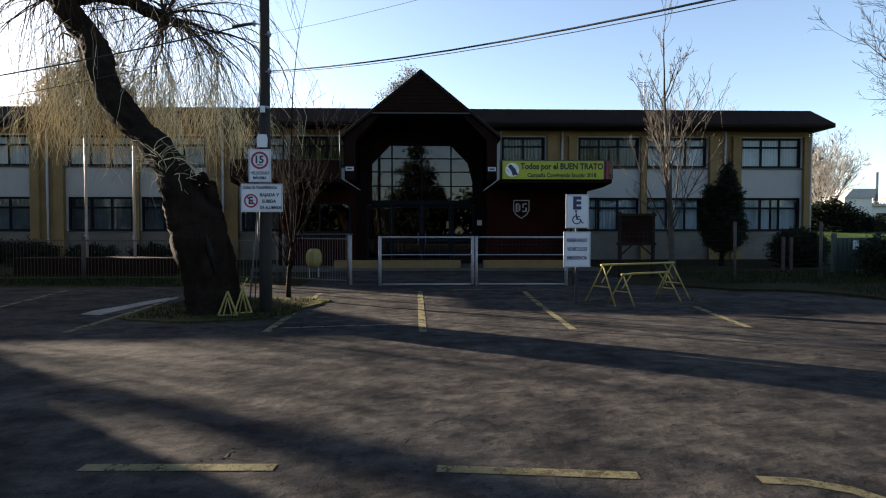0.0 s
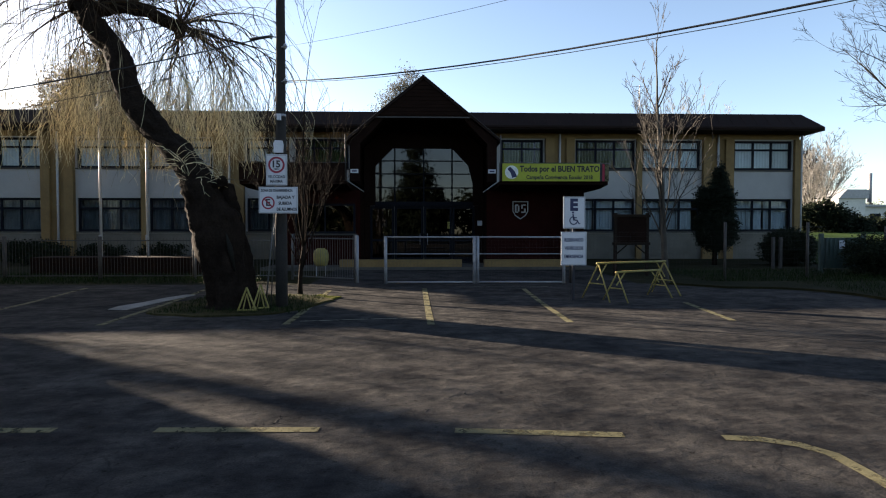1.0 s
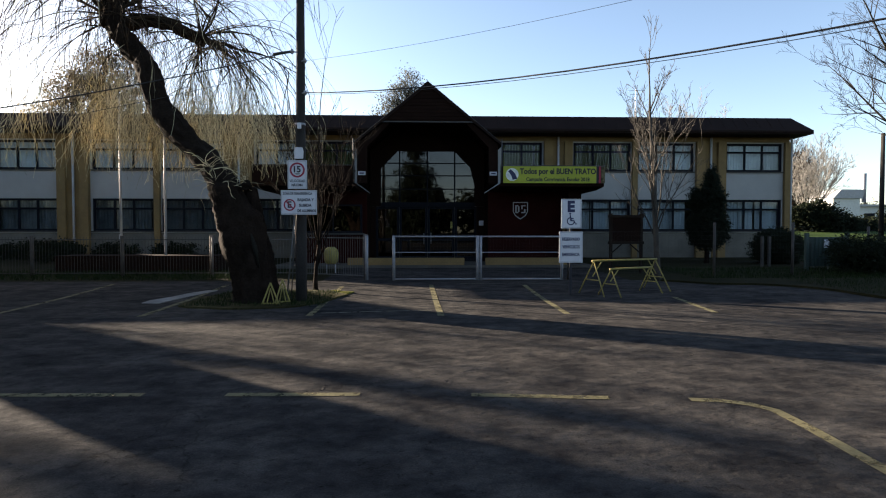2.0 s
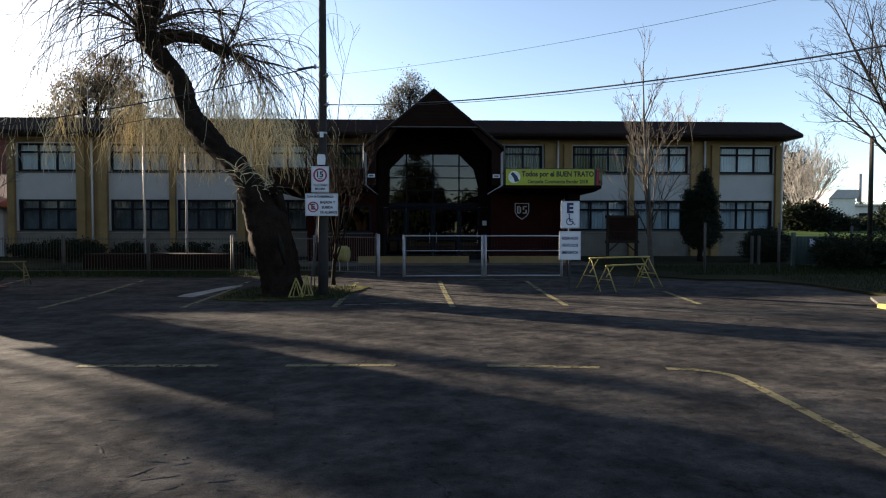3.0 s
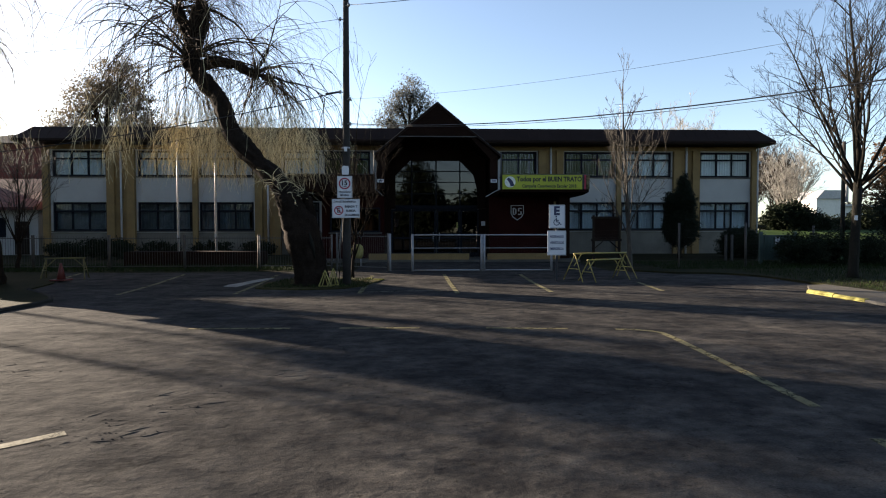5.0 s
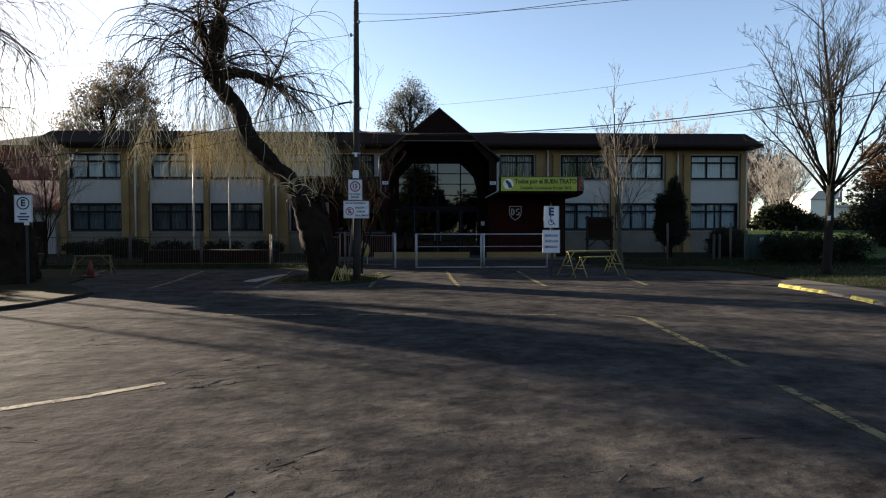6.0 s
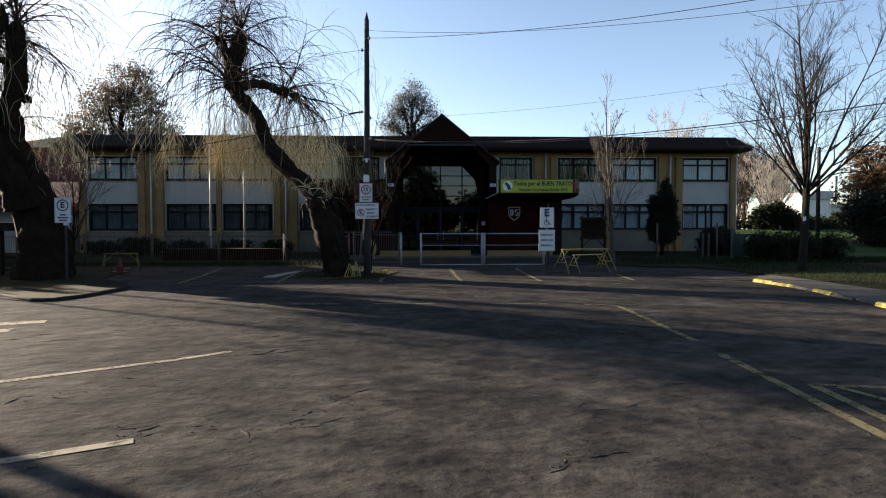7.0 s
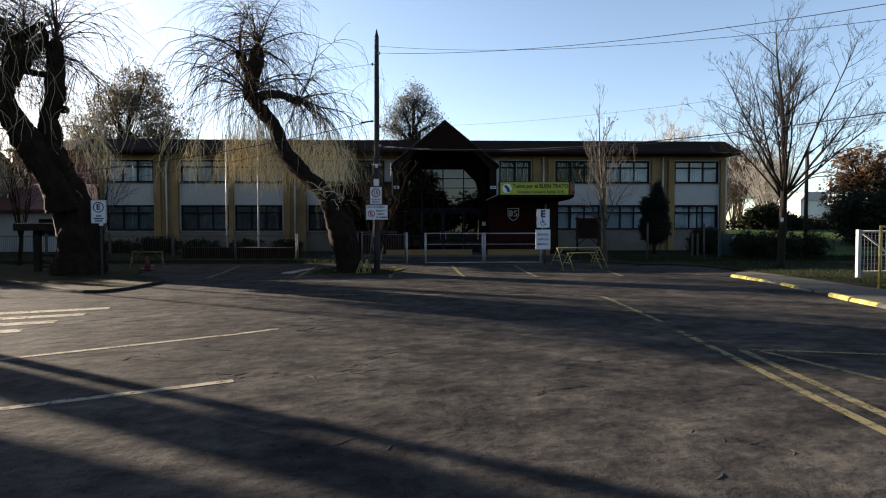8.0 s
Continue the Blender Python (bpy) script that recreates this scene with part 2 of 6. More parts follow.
M_TERRA = mat("red_roof_sheet", (0.07, 0.02, 0.017), 0.8, 0.25, 1.5, 30, 0.3)
M_GREENBOX = mat("faded_green_steel", (0.035, 0.055, 0.047), 0.6, 0.2, 3, 40, 0.1)
# Cone orange kept very dark to stand in for shade round it.
M_ORANGE = mat("orange_cone_plastic", (0.075, 0.013, 0.01), 0.6, 0.15, 4, 40, 0.05)
M_DARKWOOD = mat("dark_board_wood", (0.018, 0.013, 0.01), 0.8, 0.3, 3, 40, 0.2, spec=0.05)
M_FARWHITE = mat("far_white_cladding", (0.55, 0.54, 0.51), 0.8, 0.1, 0.3, 4, 0)


# ---- mesh helpers ----
def gz(y):
    """Ground height: level road, rising gently towards the building."""
    return max(0.0, min(0.3, 0.02 * (y - 12.0)))


def box(bm, x0, x1, y0, y1, z0, z1):
    v = [bm.verts.new((x, y, z)) for x in (x0, x1) for y in (y0, y1) for z in (z0, z1)]
    for f in ((0, 1, 3, 2), (4, 6, 7, 5), (0, 4, 5, 1), (2, 3, 7, 6), (0, 2, 6, 4), (1, 5, 7, 3)):
        bm.faces.new([v[i] for i in f])
    return bm


def bx(*a, bevel=0.0):
    bm = box(bmesh.new(), *a)
    bmesh.ops.recalc_face_normals(bm, faces=bm.faces)
    if bevel:
        bmesh.ops.bevel(bm, geom=bm.edges[:], offset=bevel, segments=2, profile=0.7, affect="EDGES")
    return bm


def prism(bm, poly, axis, a, b):
    """Extrudes a polygon along an axis from a to b; the polygon's two coordinates are the other two axes, in order."""
    def put(p, w):
        return {"x": (w, p[0], p[1]), "y": (p[0], w, p[1]), "z": (p[0], p[1], w)}[axis]
    lo, hi = [bm.verts.new(put(p, a)) for p in poly], [bm.verts.new(put(p, b)) for p in poly]
    k = len(poly)
    bm.faces.new(lo)
    bm.faces.new(hi[::-1])
    for i in range(k):
        bm.faces.new((lo[i], hi[i], hi[(i + 1) % k], lo[(i + 1) % k]))
    bmesh.ops.recalc_face_normals(bm, faces=bm.faces)
    return bm


def rod(bm, p, q, r, n=8, r2=None):
    """A round bar from p to q."""
    p, q = Vector(p), Vector(q)
    d = (q - p).normalized()
    u = d.orthogonal().normalized()
    w = d.cross(u)
    rings = []
    for c, rr in ((p, r), (q, r if r2 is None else r2)):
        rings.append([bm.verts.new(c + rr * (math.cos(2 * math.pi * i / n) * u + math.sin(2 * math.pi * i / n) * w)) for i in range(n)])
    for i in range(n):
        bm.faces.new((rings[0][i], rings[0][(i + 1) % n], rings[1][(i + 1) % n], rings[1][i])).smooth = n > 6
    bm.faces.new(rings[0][::-1])
    bm.faces.new(rings[1])
    return bm


class Lot:
    """Vertices and faces collected for one mesh of many thin pieces."""

    def __init__(self):
        self.v, self.f = [], []

    def tube(self, pts, radii, n=3, twist=0.0, rough=0.0):
        base = len(self.v)
        k = len(pts)
        for i, p in enumerate(pts):
            d = (pts[min(i + 1, k - 1)] - pts[max(i - 1, 0)])
            d = d.normalized() if d.length > 1e-6 else Vector((0, 0, 1))
            u = d.cross(Vector((0.31, 0.95, 0.07))).normalized()
            w = d.cross(u)
            for j in range(n):
                a = 2 * math.pi * j / n + twist
                r = radii[i]
                if rough:
                    ca, sa = math.cos(a), math.sin(a)
                    r *= 1 + rough * (noise.noise((p.x * 2.3 + 3 * ca, p.y * 2.3 + 3 * sa, p.z * 1.1)) + 0.3 * noise.noise((p.x * 3 + 8 * ca, p.y * 3 + 8 * sa, p.z * 1.5)))
                self.v.append(p + r * (math.cos(a) * u + math.sin(a) * w))
        for i in range(k - 1):
            for j in range(n):
                a, b = base + i * n + j, base + i * n + (j + 1) % n
                self.f.append((a, b, b + n, a + n))
        self.f.append(tuple(base + (k - 1) * n + j for j in range(n)))
        self.f.append(tuple(base + j for j in range(n))[::-1])

    def leaf(self, c, size, rng, flat=0.0):
        d = Vector((rng.gauss(0, 1), rng.gauss(0, 1), rng.gauss(0, 1 - flat))).normalized()
        u = d.orthogonal().normalized()
        w = d.cross(u)
        b = len(self.v)
        s = size * rng.uniform(0.6, 1.3)
        self.v += [c - d * s, c + u * s * 0.45, c + d * s, c - u * s * 0.45 + w * s * 0.2]
        self.f.append((b, b + 1, b + 2, b + 3))

    def mesh(self, name, material, smooth=True):
        me = bpy.data.meshes.new(name)
        me.from_pydata([tuple(p) for p in self.v], [], self.f)
        me.materials.append(material)
        if smooth:
            me.polygons.foreach_set("use_smooth", [True] * len(me.polygons))
        me.update()
        return me


def to_mesh(name, bm, material):
    me = bpy.data.meshes.new(name)
    bm.to_mesh(me)
    bm.free()
    me.materials.append(material)
    return me


def root(name, at, label, category, group=""):
    """A thing: an Empty at its base."""
    ob = new(name)
    ob.empty_display_size = 0.2
    ob.matrix_basis = Matrix.Translation(at)
    return tagged(ob, label, category, group)


def under(ob, parent):
    ob.parent = parent
    ob.matrix_parent_inverse = parent.matrix_basis.inverted() if parent.data is None else Matrix()
    return ob


def part(name, bm, material, parent, label=""):
    """Links a bmesh (or a ready mesh), given in world places, as one part under a thing or a part."""
    me = to_mesh(name, bm, material) if isinstance(bm, bmesh.types.BMesh) else bm
    return tagged(under(new(name, me), parent), label)


def setting(name, bm, material, label, category=""):
    me = to_mesh(name, bm, material) if isinstance(bm, bmesh.types.BMesh) else bm
    return tagged(new(name, me), label, category or name.split("_")[0], kind="structure")


def text_mesh(body, size, material, at, bold=0.0, width=None):
    """Lettering as a thin mesh that faces the road (-y), centred at its place."""
    cu = bpy.data.curves.new("lettering", "FONT")
    cu.body, cu.size, cu.align_x, cu.align_y = body, size, "CENTER", "CENTER"
    cu.extrude, cu.offset, cu.resolution_u = 0.001, bold, 3
    ob = bpy.data.objects.new("lettering", cu)
    scene.collection.objects.link(ob)
    dg = bpy.context.evaluated_depsgraph_get()
    me = bpy.data.meshes.new_from_object(ob.evaluated_get(dg))
    bpy.data.objects.remove(ob)
    bpy.data.curves.remove(cu)
    me.materials.clear()
    me.materials.append(material)
    xs = [v.co.x for v in me.vertices]
    s = width / (max(xs) - min(xs)) if width else 1
    mid = (max(xs) + min(xs)) / 2
    me.transform(Matrix.Translation(at) @ Matrix.Rotation(radians(90), 4, "X") @ Matrix.Diagonal((s, 1, 1, 1)) @ Matrix.Translation((-mid, 0, 0)))
    return me


def ring(bm, c, r0, r1, y, n=32, a0=0.0, a1=2 * math.pi, t=0.002):
    """A flat ring that faces -y."""
    full = abs(a1 - a0 - 2 * math.pi) < 1e-6
    k = n if full else n + 1
    A = [a0 + (a1 - a0) * i / n for i in range(k)]
    inn = [bm.verts.new((c[0] + r0 * math.cos(a), y, c[1] + r0 * math.sin(a))) for a in A]
    out = [bm.verts.new((c[0] + r1 * math.cos(a), y - t, c[1] + r1 * math.sin(a))) for a in A]
    for i in range(k if full else k - 1):
        j = (i + 1) % k
        bm.faces.new((inn[i], inn[j], out[j], out[i]))
    return bm


# ---- ground, road, pavements ----
def sheet(poly_x, poly_y, lift, holes=()):
    """A grid sheet that follows the ground height."""
    bm = bmesh.new()
    g = [[bm.verts.new((x, y, gz(y) + lift)) for y in poly_y] for x in poly_x]
    for i in range(len(poly_x) - 1):
        for j in range(len(poly_y) - 1):
            bm.faces.new((g[i][j], g[i + 1][j], g[i + 1][j + 1], g[i][j + 1]))
    return bm


def patch(poly, lift, thick=0.0, step=0.0):
    """A flat-topped patch with a given outline, laid on the rising ground, with a skirt."""
    bm = bmesh.new()
    top = [bm.verts.new((x, y, gz(y) + lift)) for x, y in poly]
    f = bm.faces.new(top)
    low = [bm.verts.new((x, y, gz(y) - 0.05)) for x, y in poly]
    k = len(poly)
    for i in range(k):
        bm.faces.new((top[i], low[i], low[(i + 1) % k], top[(i + 1) % k]))
    bmesh.ops.triangulate(bm, faces=[f])
    bmesh.ops.recalc_face_normals(bm, faces=bm.faces)
    return bm


setting("ground", sheet([-1500, -300, -60, 0, 60, 300, 1500], [-1500, -300, -60, 0, 12, 16.5, 27, 40, 300, 1500], -0.03), M_GROUND,
        "rough winter grass and bare earth round the school", "ground")
setting("road", sheet([-70, -35, -14, 0, 8, 16, 70], [-70, -30, 0, 6, 12, 14, 15.9], 0.0), M_ASPHALT,
        "worn grey-brown asphalt car park and road with cracks", "road")
setting("forecourt", sheet([-3.4, 0, 6.2], [15.9, 18, 20.7, 22.5, 24], 0.0), M_ASPHALT,
        "dark asphalt drive between the gate and the entrance", "road")


def arc(cx, cy, r, a0, a1, n=8):
    return [(cx + r * math.cos(radians(a0 + (a1 - a0) * i / n)), cy + r * math.sin(radians(a0 + (a1 - a0) * i / n))) for i in range(n + 1)]


# lawns stand a little above the asphalt
lawn_r = [(70, -30), (70, 15.88), (24, 15.88), (8.2, 15.88), (7.0, 15.6), (8.2, 14.6), *arc(8.6, 12.6, 2.0, 70, 0, 6), (10.6, 9.0), (10.2, 4.0), (9.6, -4.0), (9.2, -30)]
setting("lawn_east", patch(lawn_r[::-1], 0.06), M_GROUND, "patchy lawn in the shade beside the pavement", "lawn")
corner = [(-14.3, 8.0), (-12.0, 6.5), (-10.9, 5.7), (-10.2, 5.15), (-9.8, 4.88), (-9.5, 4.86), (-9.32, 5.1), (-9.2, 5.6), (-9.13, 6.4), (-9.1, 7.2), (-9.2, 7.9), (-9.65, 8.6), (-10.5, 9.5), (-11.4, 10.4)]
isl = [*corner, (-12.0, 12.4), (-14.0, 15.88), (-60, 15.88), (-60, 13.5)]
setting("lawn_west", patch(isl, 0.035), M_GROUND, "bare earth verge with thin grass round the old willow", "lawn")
edge = Lot()
edge.tube([Vector((x, y, 0.025)) for x, y in corner], [0.05] * len(corner), 6)
tagged(new("verge_edging", edge.mesh("verge_edging", M_EDGE, False)), "low kerb edge round the earth verge, darkened for shade", "edging", kind="structure")
pav = [(8.95, 8.75), (8.92, 8.3), (8.95, 6.6), (8.3, 3.75), (7.85, 1.9), (7.75, 1.0), (7.6, -6), (7.6, -30), (9.19, -30), (9.59, -4.0), (10.19, 4.0), (10.59, 9.0), (10.55, 10.4), (9.9, 10.2)]
setting("pavement", patch(pav, 0.06), M_CONC, "grey concrete pavement with a worn surface", "pavement")
setting("forecourt_step", bx(-6.2, 6.5, 20.75, 24.0, 0.05, 0.27), M_CONC, "low concrete platform before the entrance", "step")
bed = [(-5.2, 10.3), (-4.4, 10.0), (-3.3, 10.25), (-2.75, 10.8), (-2.3, 11.6), (-2.2, 12.6), (-2.75, 13.3), (-3.8, 13.6), (-5.0, 13.2), (-5.5, 12.0), (-5.6, 11.0)]
rng = random.Random(5)
bed = [(x + rng.uniform(-0.12, 0.12), y + rng.uniform(-0.12, 0.12)) for a, b in zip(bed, bed[1:] + bed[:1]) for x, y in (a, ((a[0] + b[0]) / 2, (a[1] + b[1]) / 2))]
setting("tree_bed", patch(bed, 0.035), M_DIRT, "mossy earth bed in the asphalt round the willow", "tree bed")

moss = [(-3.25, 11.9), (-3.0, 11.75), (-2.85, 12.0), (-2.6, 12.1), (-2.5, 12.5), (-2.2, 12.7), (-2.05, 13.1), (-2.4, 13.2), (-2.6, 13.5), (-2.9, 13.1), (-3.2, 12.8), (-3.15, 12.3)]
setting("moss_patch", patch(moss, 0.028), M_MOSS, "sunlit yellow-green moss beside the pole", "moss")

# kerb stones, yellow and grey, along the pavement
kerb = root("kerb", (8.9, 9, 0), "broken concrete kerb painted yellow in stretches", "kerb")
kerb["kind"] = "structure"
line = [(8.93, 8.75), (8.9, 8.3), (8.93, 6.6), (8.28, 3.75), (7.83, 1.9), (7.73, 1.0), (7.58, -6.0)]
painted = [1, 1, 0, 1, 0, 0, 1, 1, 0, 1, 0, 1, 1, 0, 1]
s, idx = 0.0, 0
pts = [Vector((*p, 0)) for p in line]
lens = [(b - a).length for a, b in zip(pts, pts[1:])]


def along(s):
    for a, b, ln in zip(pts, pts[1:], lens):
        if s <= ln:
            return a + (b - a) * (s / ln)
        s -= ln
    return pts[-1]


while s < sum(lens) - 0.9:
    a, b = along(s + 0.012), along(s + 0.93)
    d = (b - a).normalized()
    nrm = Vector((d.y, -d.x, 0))
    if idx not in (5, 12):
        rg = random.Random(idx)
        h = (0.085 if idx not in (2, 4) else 0.05) + rg.uniform(-0.015, 0.012)
        bm = prism(bmesh.new(), [(0, -0.04), (0.13, -0.04), (0.13, h), (0.035, h), (0.0, h - 0.04)], "x", 0, (b - a).length)
        M = Matrix.Translation(a + nrm * rg.uniform(-0.01, 0.01)) @ Matrix.Rotation(math.atan2(d.y, d.x), 4, "Z") @ Matrix.Translation((0, -0.075, 0))
        bmesh.ops.transform(bm, matrix=M, verts=bm.verts)
        part("kerb_stone", bm, M_KERBY if idx < len(painted) and painted[idx] else M_KERB, kerb)
    s += 0.94
    idx += 1


# ---- road markings ----
def marking(points, width, material, label):
    lot = Lot()
    P = [Vector((x, y, gz(y) + 0.005)) for x, y in points]
    for i, p in enumerate(P):
        d = (P[min(i + 1, len(P) - 1)] - P[max(i - 1, 0)]).normalized()
        nn = Vector((-d.y, d.x, 0)) * width / 2
        lot.v += [p + nn, p - nn]
    for i in range(len(P) - 1):
        lot.f.append((2 * i, 2 * i + 1, 2 * i + 3, 2 * i + 2))
    return setting("road_marking", lot.mesh("road_marking", material, False), material, label, "road marking")


for a, b in (((-2.42, 9.2), (-2.56, 14.4)), ((0.06, 9.12), (-0.06, 14.8)), ((2.5, 9.3), (2.62, 14.7)), ((5.45, 9.4), (5.8, 12.0)),
             ((-5.55, 9.2), (-5.9, 14.9)), ((-8.42, 9.2), (-9.25, 15.2)), ((-11.9, 11.0), (-13.2, 15.8))):
    n = 6
    marking([(a[0] + (b[0] - a[0]) * i / n, a[1] + (b[1] - a[1]) * i / n) for i in range(n + 1)], 0.13, M_LINEY, "worn yellow parking bay line on asphalt")
setting("asphalt_repair", patch([(-6.5, 11.2), (-6.1, 11.15), (-6.05, 11.8), (-5.95, 12.5), (-5.75, 13.2), (-5.7, 13.6), (-5.95, 13.6), (-6.2, 13.0), (-6.35, 12.3), (-6.55, 11.7)], 0.012), M_PALE, "pale grey repair patch in the asphalt", "repair patch")
marking([(-2.3, 9.55), (-1.2, 9.75), (-0.1, 9.9)], 0.05, M_LINEW, "thin pale line across the bay mouth")
marking([(0.8, 15.1), (3.5, 15.15)], 0.05, M_LINEW, "thin pale line before the gate")
for x0, x1, y0, y1 in ((-4.6, -2.97, 4.12, 4.08), (-2.17, -0.88, 4.06, 4.03), (0.2, 1.5, 3.98, 3.84)):
    marking([(x0, y0), (x1, y1)], 0.11, M_LINEY, "worn yellow road dash")
marking([(2.24, 3.76), (2.5, 3.72), (2.72, 3.6), (2.84, 3.42), (2.84, 3.0), (2.78, 1.9), (2.7, 0.6), (2.65, -0.23)], 0.11, M_LINEY, "worn yellow edge line that turns a corner")
marking([(2.56, -1.0), (2.42, -2.5), (2.14, -5.4), (1.8, -9.0)], 0.11, M_LINEY, "worn yellow edge line")
marking([(2.72, -2.45), (2.58, -3.8), (2.46, -5.0), (2.1, -8.5)], 0.11, M_LINEY, "second worn yellow edge line")
marking([(2.72, -2.45), (3.5, -2.62), (4.5, -2.86), (6.0, -3.2)], 0.09, M_LINEY, "yellow island outline")
marking([(2.92, -2.55), (3.35, -4.05), (3.8, -5.6)], 0.09, M_LINEY, "yellow island outline")
marking([(-8.0, -6.0), (-4.96, -4.55), (-3.27, -3.71)], 0.11, M_LINEW, "worn cream line across the road")
marking([(-9.0, -4.4), (-6.38, -2.61), (-4.09, -1.06), (-3.6, -0.62)], 0.11, M_LINEW, "worn cream line across the road")
for i in range(4):
    x, y = -9.3 + 0.32 * i, 1.25 - 0.72 * i
    marking([(x - 1.0, y - 0.42), (x + 1.7 - 0.3 * i, y + 0.72 - 0.13 * i)], 0.34, M_LINEW, "worn white crossing bar")

# A thin dark line laid diagonally over the asphalt.
M_THINLINE = mat("dark_thin_line", (0.012, 0.012, 0.013), 0.8, 0.3, 6, 40, 0.2, spec=0.1)
marking([(-2.4, 12.8), (-1.4, 11.6), (-0.4, 10.55), (0.75, 10.0), (2.3, 9.25), (3.9, 8.55), (5.2, 7.95), (6.2, 7.5), (8.4, 6.6)], 0.06, M_THINLINE, "thin dark line across the asphalt")

# ---- school building ----
school = root("school_building", (-1.6, 27.4, 0.3), "two-storey school with off-white walls, ochre pilasters and a dark roof", "school")
WX0, WX1, WY, WB = -22.05, 18.75, 27.43, 38.0
LO, UP = (1.64, 3.27), (4.72, 6.18)
COLS_L = [(-21.6, -18.6), (-16.9, -13.83), (-13.47, -10.42), (-8.75, -6.7), (-6.4, -3.8)]
COLS_R = [(3.7, 5.8), (7.42, 10.41), (10.77, 13.72), (15.42, 18.4)]
plinth = bmesh.new()
edges = [WX0] + [c for w in COLS_L + COLS_R for c in w] + [WX1]
for i in range(0, len(edges), 2):
    part("wall", bx(edges[i], edges[i + 1], WY, WY + 0.25, 1.55, 6.5), M_WHITEWALL, school, "off-white rendered wall")
for a, b in COLS_L + COLS_R:
    part("wall", bx(a, b, WY, WY + 0.25, 1.55, LO[0]), M_WHITEWALL, school, "off-white rendered wall")
    part("wall", bx(a, b, WY, WY + 0.25, LO[1], UP[0]), M_WHITEWALL, school, "off-white rendered wall")
    part("wall", bx(a, b, WY, WY + 0.25, UP[1], 6.5), M_WHITEWALL, school, "off-white rendered wall")
for x0, x1 in ((WX0, WX0 + 0.25), (WX1 - 0.25, WX1)):
    part("wall", bx(x0, x1, WY + 0.25, WB, 1.55, 6.5), M_WHITEWALL, school, "off-white rendered wall")
part("wall", bx(WX0, WX1, WB, WB + 0.25, 0.0, 6.5), M_WHITEWALL, school, "off-white rendered wall")
box(plinth, WX0, WX1, WY - 0.03, WY + 0.25, 0.0, 1.55)
for x0, x1 in ((WX0, WX0 + 0.25), (WX1 - 0.25, WX1)):
    box(plinth, x0, x1, WY + 0.25, WB, 0.0, 1.55)
part("plinth", plinth, M_PLINTH, school, "stained cream base wall")
part("floor_slab", bx(WX0 + 0.25, WX1 - 0.25, WY + 0.25, WB, 3.6, 3.85), M_INT, school)
part("ground_slab", bx(WX0 + 0.25, WX1 - 0.25, WY + 0.25, WB, 0.5, 0.7), M_INT, school)
part("inner_wall", bx(WX0 + 0.25, WX1 - 0.25, WY + 3.2, WY + 3.3, 0.7, 3.6), M_INT, school)
part("inner_wall", bx(WX0 + 0.25, WX1 - 0.25, WY + 3.2, WY + 3.3, 3.85, 6.5), M_INT, school)
band = bx(WX0, WX1, WY - 0.05, WY - 0.002, 6.24, 6.5)
part("lintel_band", band, M_OCHRE, school, "ochre band under the eaves")


def pilaster(x0, x1, proud=0.22):
    part("pilaster", bx(x0, x1, WY - proud, WY - 0.002, 0.05, 6.23, bevel=0.012), M_OCHRE, school, "ochre painted pilaster")


def downpipe(x, y, z0=0.2, z1=6.45):
    bm = rod(bmesh.new(), (x, y, z0), (x, y, z1), 0.055, 10)
    for z in (1.2, 2.9, 4.6, 6.0):
        rod(bm, (x, y, z), (x, y, z + 0.05), 0.068, 10)
    part("downpipe", bm, M_PIPE, school, "pale grey downpipe")


for a, b in ((-18.52, -16.98), (-10.3, -8.85), (5.88, 7.34), (13.8, 15.34)):
    pilaster(a, a + 0.42)
    pilaster(b - 0.42, b)
    part("pipe_recess", bx(a + 0.42, b - 0.42, WY - 0.06, WY - 0.004, 0.05, 6.23), M_OCHRE, school)
    downpipe((a + b) / 2, WY - 0.13)
for a, b in ((-13.8, -13.5), (10.45, 10.73), (-22.05, -21.7), (18.46, 18.75)):
    pilaster(a, b, 0.18)
downpipe(18.86, WY - 0.05)


def curtain_mesh(x0, x1, y, z0, z1, seed):
    rg = random.Random(seed)
    bm = bmesh.new()
    n = max(8, int((x1 - x0) / 0.035))
    ph = rg.uniform(0, 6)
    top, low = [], []
    for i in range(n + 1):
        x = x0 + (x1 - x0) * i / n
        d = 0.03 * math.sin(x * 42 + ph) + 0.012 * math.sin(x * 93 + 2 * ph)
        top.append(bm.verts.new((x, y + d, z1)))
        low.append(bm.verts.new((x, y + 1.2 * d, z0)))
    for i in range(n):
        bm.faces.new((low[i], low[i + 1], top[i + 1], top[i])).smooth = True
    return bm


